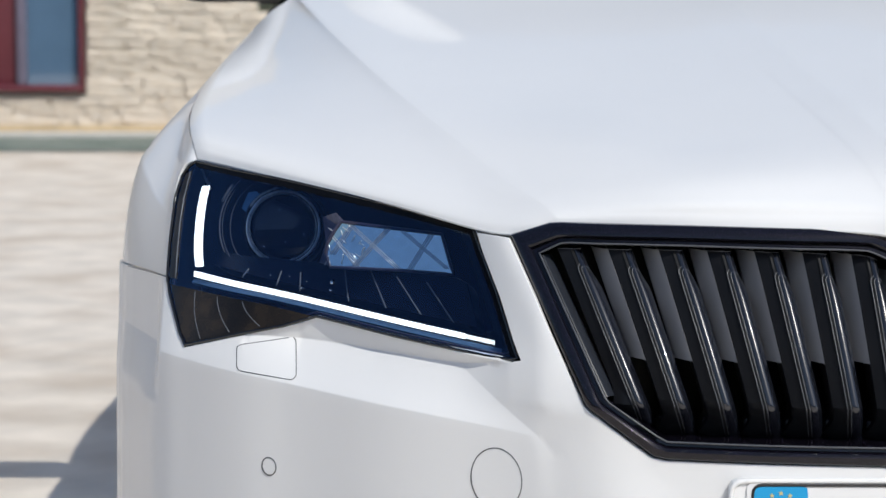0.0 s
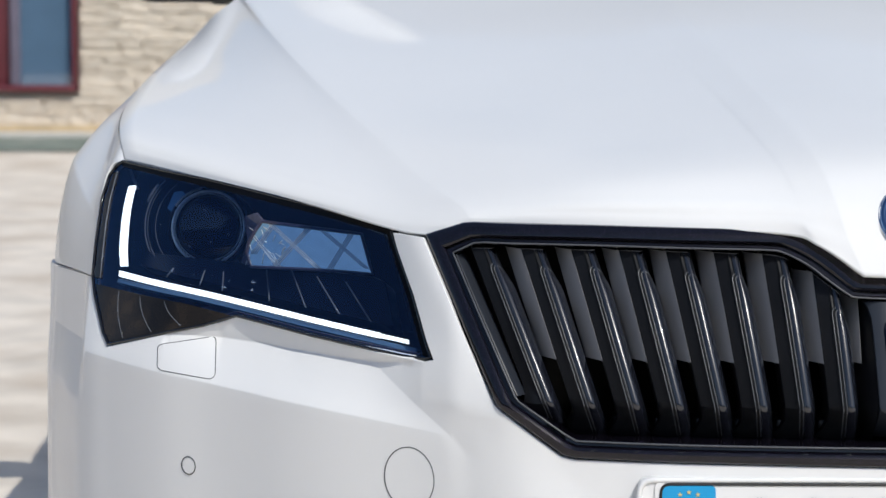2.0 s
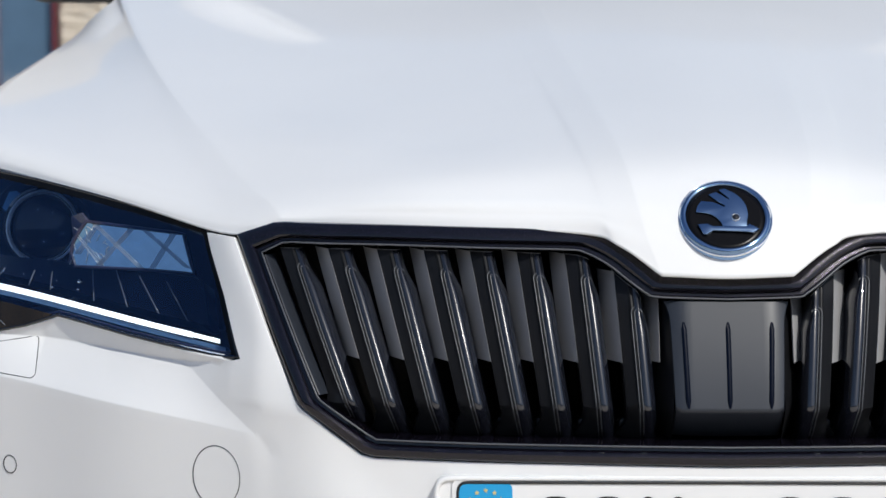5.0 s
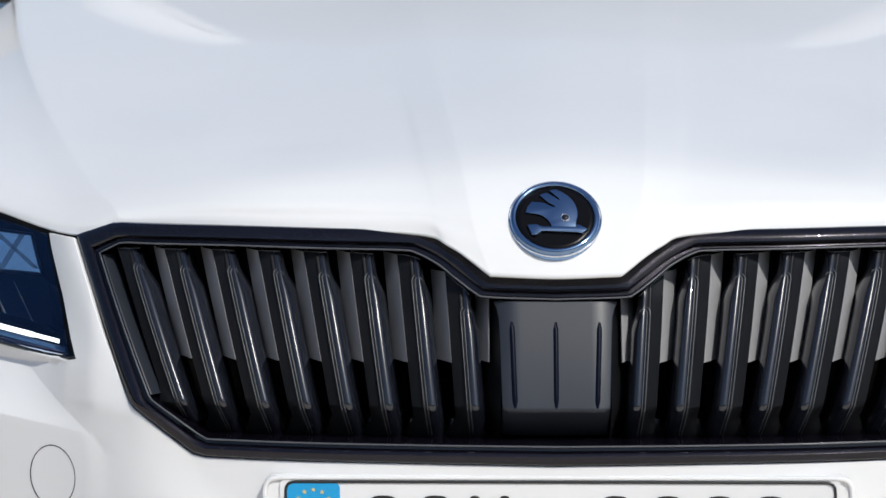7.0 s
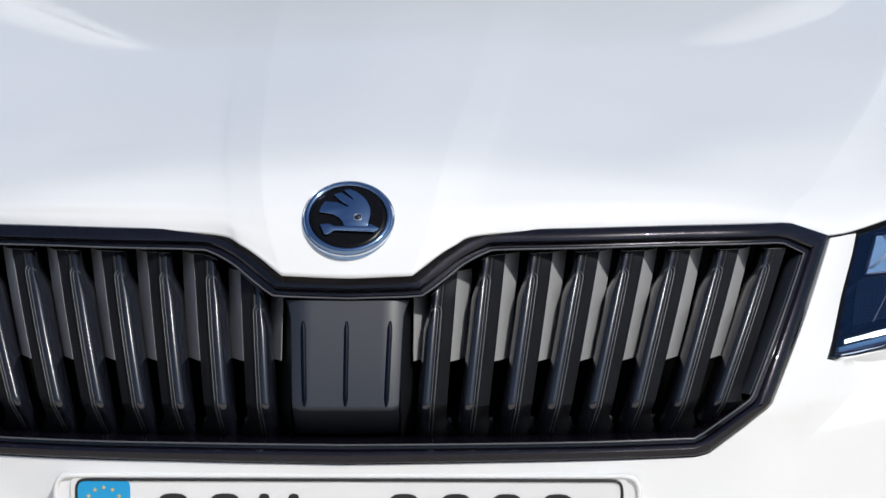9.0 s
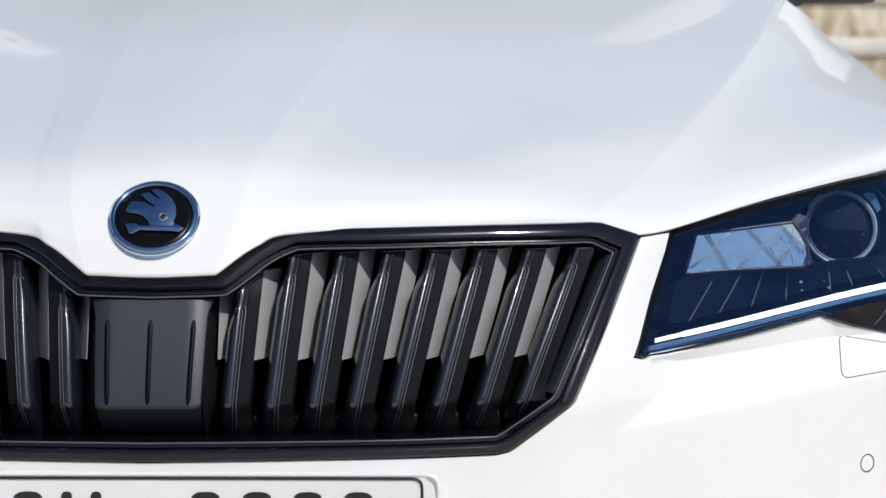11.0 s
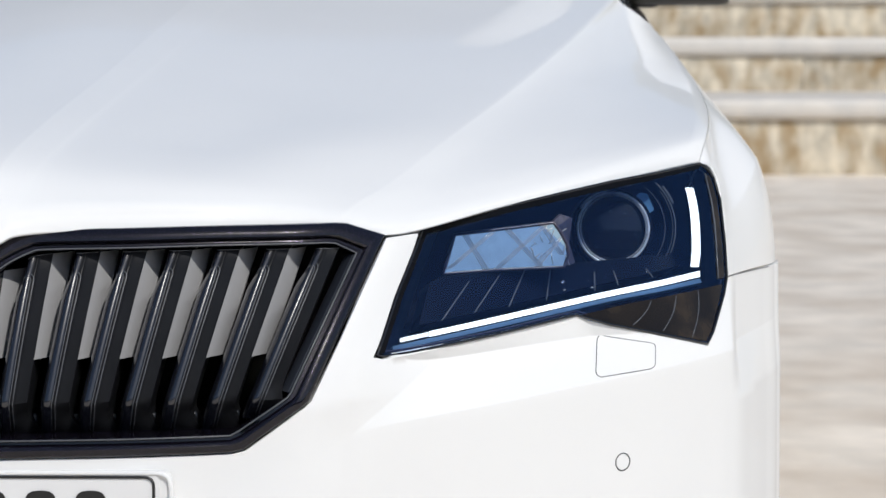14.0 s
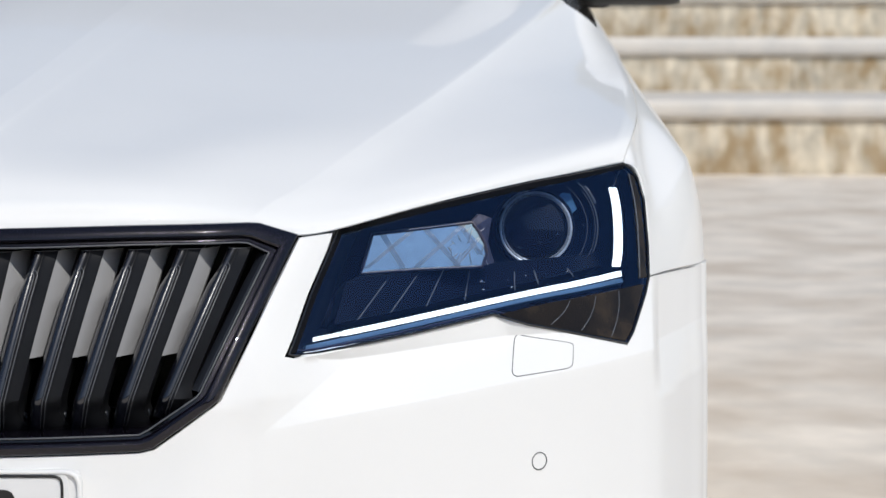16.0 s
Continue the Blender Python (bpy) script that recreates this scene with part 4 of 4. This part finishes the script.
for side in (-1, 1):
    w = rounded([Vector((side * x, z)) for x, z in ((.699, .596), (.757, .5855), (.763, .583), (.7615, .5625), (.757, .5600), (.700, .5565), (.6955, .5600))], 0.006)
    part("washer_seam", tube(skin_line([(p.x, p.y) for p in resample(w, 0.006)], 0.0001), 0.0006, True, 5), SEAM, bumper)
    cover = [((p.x - side * .729) * 0.985 + side * .729, (p.y - .577) * 0.97 + .577) for p in w]
    patch("washer_cover", [(to_arc(x), z) for x, z in cover], lambda u, v: on_bumper(u, v, 0.0007), PAINT, bumper, step=0.008, lip=0.003, edge=0.0008)
    cyc = [(side * .725 + .0078 * math.cos(a), .4645 + .0092 * math.sin(a)) for a in (k * math.tau / 28 for k in range(28))]
    part("sensor_seam", tube(skin_line(cyc, 0.0002), 0.0007, True, 5), SEAM, bumper)
    patch("parking_sensor", [(to_arc(side * .725 + (x - side * .725) * .86), .4645 + (z - .4645) * .86) for x, z in cyc], lambda u, v: on_bumper(u, v, 0.0008), PAINT, bumper, step=0.004, lip=0.002, edge=0.0006)
    part("bumper_seam", tube([(side * x, lens_y(x, z) - 0.001, z) for x, z in ((.8565, .6430), (.868, .6426), (.88, .6421), (.895, .6415), (.908, .6406), (.92, .6396), (.945, .6377))], 0.0005, False, 5), SEAM, bumper)
cyc = [(-.4905 + .0245 * math.cos(a), .4825 + .0300 * math.sin(a)) for a in (k * math.tau / 48 for k in range(48))]
part("tow_seam", tube(skin_line(cyc, 0.0001), 0.0006, True, 5), SEAM, bumper)
patch("tow_cover", [(to_arc(-.4905 + (x + .4905) * .96), .4825 + (z - .4825) * .96) for x, z in cyc], lambda u, v: on_bumper(u, v, 0.0006), PAINT, bumper, step=0.008, lip=0.002, edge=0.0006, label="round white tow hook cover")

# ---- number plate ----
plate = empty("number_plate", car, "white number plate with a blue band")
PX = 0.0035


def flat(x0, x1, z0, z1, y, r=0.004, thick=0.001):
    pts = rounded([Vector((x0, z0)), Vector((x1, z0)), Vector((x1, z1)), Vector((x0, z1))], r)
    m = Matrix(((1, 0, 0, 0), (0, 0, -1, y), (0, 1, 0, 0), (0, 0, 0, 1)))
    return solid([(p.x, p.y) for p in pts], thick, m)


part("plate_carrier", flat(PX - .279, PX + .275, .375, .5005, .012, .012, .012), PAINT, plate, "white plate surround", smooth=False)
bm = tube([(p.x, -.0005, p.y) for p in resample(rounded([Vector((PX - .2775, .376)), Vector((PX + .2735, .376)), Vector((PX + .2735, .499)), Vector((PX - .2775, .499))], .014), .01)], .0028, True, 6)
part("carrier_rim", bm, PAINT, plate)
part("plate_sheet", flat(PX - .263, PX + .263, .384, .4985, -.0005, .008, .0015), PLATE, plate, smooth=False)
bm = tube([(p.x, -.0024, p.y) for p in resample(rounded([Vector((PX - .2575, .389)), Vector((PX + .2575, .389)), Vector((PX + .2575, .4955)), Vector((PX - .2575, .4955))], .009), .01)], .0014, True, 6)
part("plate_border", bm, INK, plate, "black border line")
part("blue_band", flat(PX - .2565, PX - .2065, .390, .4945, -.0021, .006, .0006), EU_BLUE, plate, "blue country band", smooth=False)
for k in range(12):
    a = k * math.tau / 12
    cxs, czs = PX - .2315 + .0165 * math.cos(a), .4715 + .0165 * math.sin(a)
    st = [(cxs + (.0026 if j % 2 == 0 else .0011) * math.cos(math.pi / 2 + j * math.pi / 5), czs + (.0026 if j % 2 == 0 else .0011) * math.sin(math.pi / 2 + j * math.pi / 5)) for j in range(10)]
    part("star", solid(st, .0004, Matrix(((1, 0, 0, 0), (0, 0, -1, -.0028), (0, 1, 0, 0), (0, 0, 0, 1)))), STAR, plate, smooth=False)
for x, w in ((-.166, .030), (-.117, .030), (-.080, .010), (-.052, .010), (.052, .030), (.101, .030), (.149, .030), (.197, .030)):
    part("bar", flat(PX + x - w / 2, PX + x + w / 2, .405, .4825, -.0021, min(.012, w * .45), .0012), INK, plate, smooth=False)

# ---- emblem ----
emblem = empty("emblem", car, "round badge with a bright metal rim")
EM = Matrix.Translation((0, .0675, .7390)) @ Vector((0, -1, 0.86)).to_track_quat("Z", "Y").to_matrix().to_4x4()
if (EM.to_3x3() @ Vector((1, 0, 0))).x < 0:
    EM = EM @ Matrix.Rotation(math.pi, 4, "Z")
ax = EM.to_3x3() @ Vector((0, 0, 1))
part("badge_ground", disc(.0385, .014, EM @ Vector((0, 0, .0004)), ax, 56), INK_BLACK, emblem, "black badge ground")
rows = [[EM @ Vector((q * math.cos(a), q * math.sin(a), h)) for a in (k * math.tau / 72 for k in range(72))] for q, h in ((.0450, -.010), (.0450, -.0040), (.0446, -.0032), (.0436, -.0016), (.0430, -.0004), (.0418, .0016), (.0400, .0024), (.0384, .0022), (.0376, .0014), (.0372, .0002))]
part("badge_rim", grid_mesh(rows, closed=True), BLUE_METAL, emblem, "bright metal rim")
def arc(cx, cy, rad, a0, a1, n=9):
    return [(cx + rad * math.cos(radians(a0 + (a1 - a0) * k / n)), cy + rad * math.sin(radians(a0 + (a1 - a0) * k / n))) for k in range(n + 1)]


# a fan with three slits, over a flat dart
fan = [(.0195, -.0135)] + arc(-.0085, .0035, .0300, -18, 58, 10) + [(.0010, .0325), (-.0055, .0310), (.0040, .0215), (.0045, .0195), (-.0075, .0285), (-.0150, .0255), (-.0060, .0165), (.0005, .0120), (-.0010, .0110), (-.0110, .0165), (-.0225, .0175), (-.0265, .0110), (-.0280, .0045)] + arc(-.0225, -.0160, .0195, 80, 12, 8)
part("badge_shape", solid(fan, .0016, EM @ pose(0, 0, .0008), .0004), BLUE_METAL, emblem, "plain metal shape")
dart = [(-.0270, -.0110), (-.0180, -.0100), (-.0125, -.0130), (.0190, -.0130), (.0215, -.0100), (.0310, -.0160), (.0250, -.0205), (.0200, -.0195), (-.0125, -.0180), (-.0185, -.0225), (-.0220, -.0225)]
part("badge_shape", solid(dart, .0030, EM @ pose(0, 0, .0008), .0006), BLUE_METAL, emblem, "plain metal shape")
part("badge_edge", ring(.0443, .0009, EM @ Vector((0, 0, -.0022)), ax, .0012, 72), CHROME, emblem, "thin silver edge")
part("badge_stud", disc(.0036, .003, EM @ Vector((.0095, -.0020, .0034)), ax, 20, .0012), GLOSS, emblem, "small round black stud")
part("badge_stud_rim", ring(.0038, .0007, EM @ Vector((.0095, -.0020, .0028)), ax, .0008, 24), CHROME, emblem)

# ---- the place round it ----
bm = grid_mesh([[Vector((x, y, 0)) for x in (-600, -60, -20, -8, 0, 8, 20, 60, 600)] for y in (-600, -60, -20, -6, 0, 6, 15, 30, 80, 600)], flip=True)
tagged(part("ground", bm, GROUND), "sunlit pale stone paving", "ground", kind="structure")

# house wall of split stone with a window
WY = 21.0
wall = tagged(part("wall_north", box((30.0, 0.4, 6.4), (-17.9, WY + 0.26, 3.2), 0), PLASTER, smooth=False), "wall clad in rough split beige stone", "wall", kind="structure")
rng = random.Random(4)
stone_meshes = []
for k in range(14):
    bm = box((1, 1, 1), (0, 0, 0), 0.0)
    bmesh.ops.subdivide_edges(bm, edges=bm.edges[:], cuts=1, use_grid_fill=True)
    for v in bm.verts:
        if v.co.y < -0.2:
            v.co += Vector((rng.uniform(-.03, .03), rng.uniform(-.28, .14), rng.uniform(-.06, .06)))
    me = bpy.data.meshes.new("stone")
    bm.to_mesh(me)
    bm.free()
    me.materials.append(STONE)
    stone_meshes.append(me)
stones = []
z = 0.10
while z < 3.9:
    h = rng.uniform(0.05, 0.105)
    x = -6.3 if z < 1.55 else -12.0
    while x < -2.6:
        w = rng.uniform(0.16, 0.52)
        if x + w > -6.02 and x < -4.17 and z + h > 0.41 and z < 2.6:
            x = -4.165
            continue
        stones.append((x + w / 2, z + h / 2, w - 0.008, h - 0.007, rng.randrange(14)))
        x += w
    z += h
# window
win = tagged(empty("window_1", kind="structure"), "window with maroon frame and blue glass", "window")
for x0, x1, z0, z1 in ((-6.0, -4.19, 0.415, 0.478), (-6.0, -4.19, 2.5, 2.58), (-4.235, -4.19, 0.478, 2.5), (-6.0, -5.93, 0.478, 2.5)):
    part("window_frame", box((x1 - x0, 0.12, z1 - z0), ((x0 + x1) / 2, WY - 0.02, (z0 + z1) / 2), 0.008), MAROON, win)
part("mullion", box((0.085, 0.10, 2.02), (-4.775, WY - 0.015, 1.489), 0.008), MULLION, win, "grey mullion")
part("window_panel", box((1.11, 0.03, 2.02), (-5.375, WY + 0.02, 1.489), 0.004), MAROON, win, "maroon infill panel")
part("pane", box((0.50, 0.02, 2.02), (-4.484, WY + 0.025, 1.489), 0), PANE, win, smooth=False)
tagged(part("plinth", box((12.0, 0.10, 0.10), (-8.6, WY + 0.02, 0.05), 0.01), FOOT), "ochre stone plinth along the wall", "plinth", kind="structure")
tagged(part("kerb", box((14.0, 0.5, 0.05), (-9.0, WY - 0.55, 0.025), 0.012), KERB), "pale kerb strip before the wall", "kerb", kind="structure")
tagged(part("grass_strip", grid_mesh([[Vector((-16.0 + 14.0 * i / 20, y, 0.012)) for i in range(21)] for y in (17.5, 18.3, 19.2, 20.2)], flip=True), GRASS), "low dull green grass strip", "grass", kind="stuff")

# plain dark walls close the square behind the camera and at its far sides
tagged(part("wall_south", box((76.0, 0.4, 6.0), (0, -24.0, 3.0), 0), HEDGE, smooth=False), "plain dark grey-green wall across the square", "wall", kind="structure")
tagged(part("wall_west", box((0.4, 44.6, 6.0), (-38.2, -1.5, 3.0), 0), HEDGE, smooth=False), "plain dark grey-green wall beside the square", "wall", kind="structure")

tagged(part("wall_north_2", box((42.6, 0.4, 7.0), (18.4, 23.4, 3.5), 0), HEDGE, smooth=False), "plain dark grey-green wall behind the stone steps", "wall", kind="structure")

# broad stone steps
STEPS = [(14.26, 0.0, 0.373, 0.138), (16.7, 0.48, 0.782, 0.146), (18.3, 0.92, 1.21, 0.15), (19.9, 1.35, 1.64, 0.15)]
for y, z0, z1, th in STEPS:
    step_ob = tagged(empty("step", kind="structure"), "weathered travertine step with a pale overhanging tread", "step", group="broad stone steps")
    x = 1.0 + rng.uniform(0, 0.6)
    while x < 18:
        w = rng.uniform(1.8, 3.6)
        part("riser_block", box((w - 0.006, 0.45, z1 - z0 + 0.01), (x + w / 2, y + 0.255 + rng.uniform(-.006, .006), (z0 + z1) / 2), 0.010), RISER, step_ob)
        x += w
    x = 1.0
    while x < 18:
        w = rng.uniform(5.5, 8.0)
        part("tread_slab", box((w - 0.0015, 2.6, th), (x + w / 2, y + 1.28, z1 + th / 2), 0.050, seg=5), TREAD, step_ob)
        x += w

# single stones of the cladding
for x, zc, w, h, k in stones:
    ob = new("stone", stone_meshes[k])
    ob.matrix_world = Matrix.Translation((x, WY + 0.03, zc)) @ Matrix.Diagonal((w, 0.06, h, 1))
    ob.parent = wall
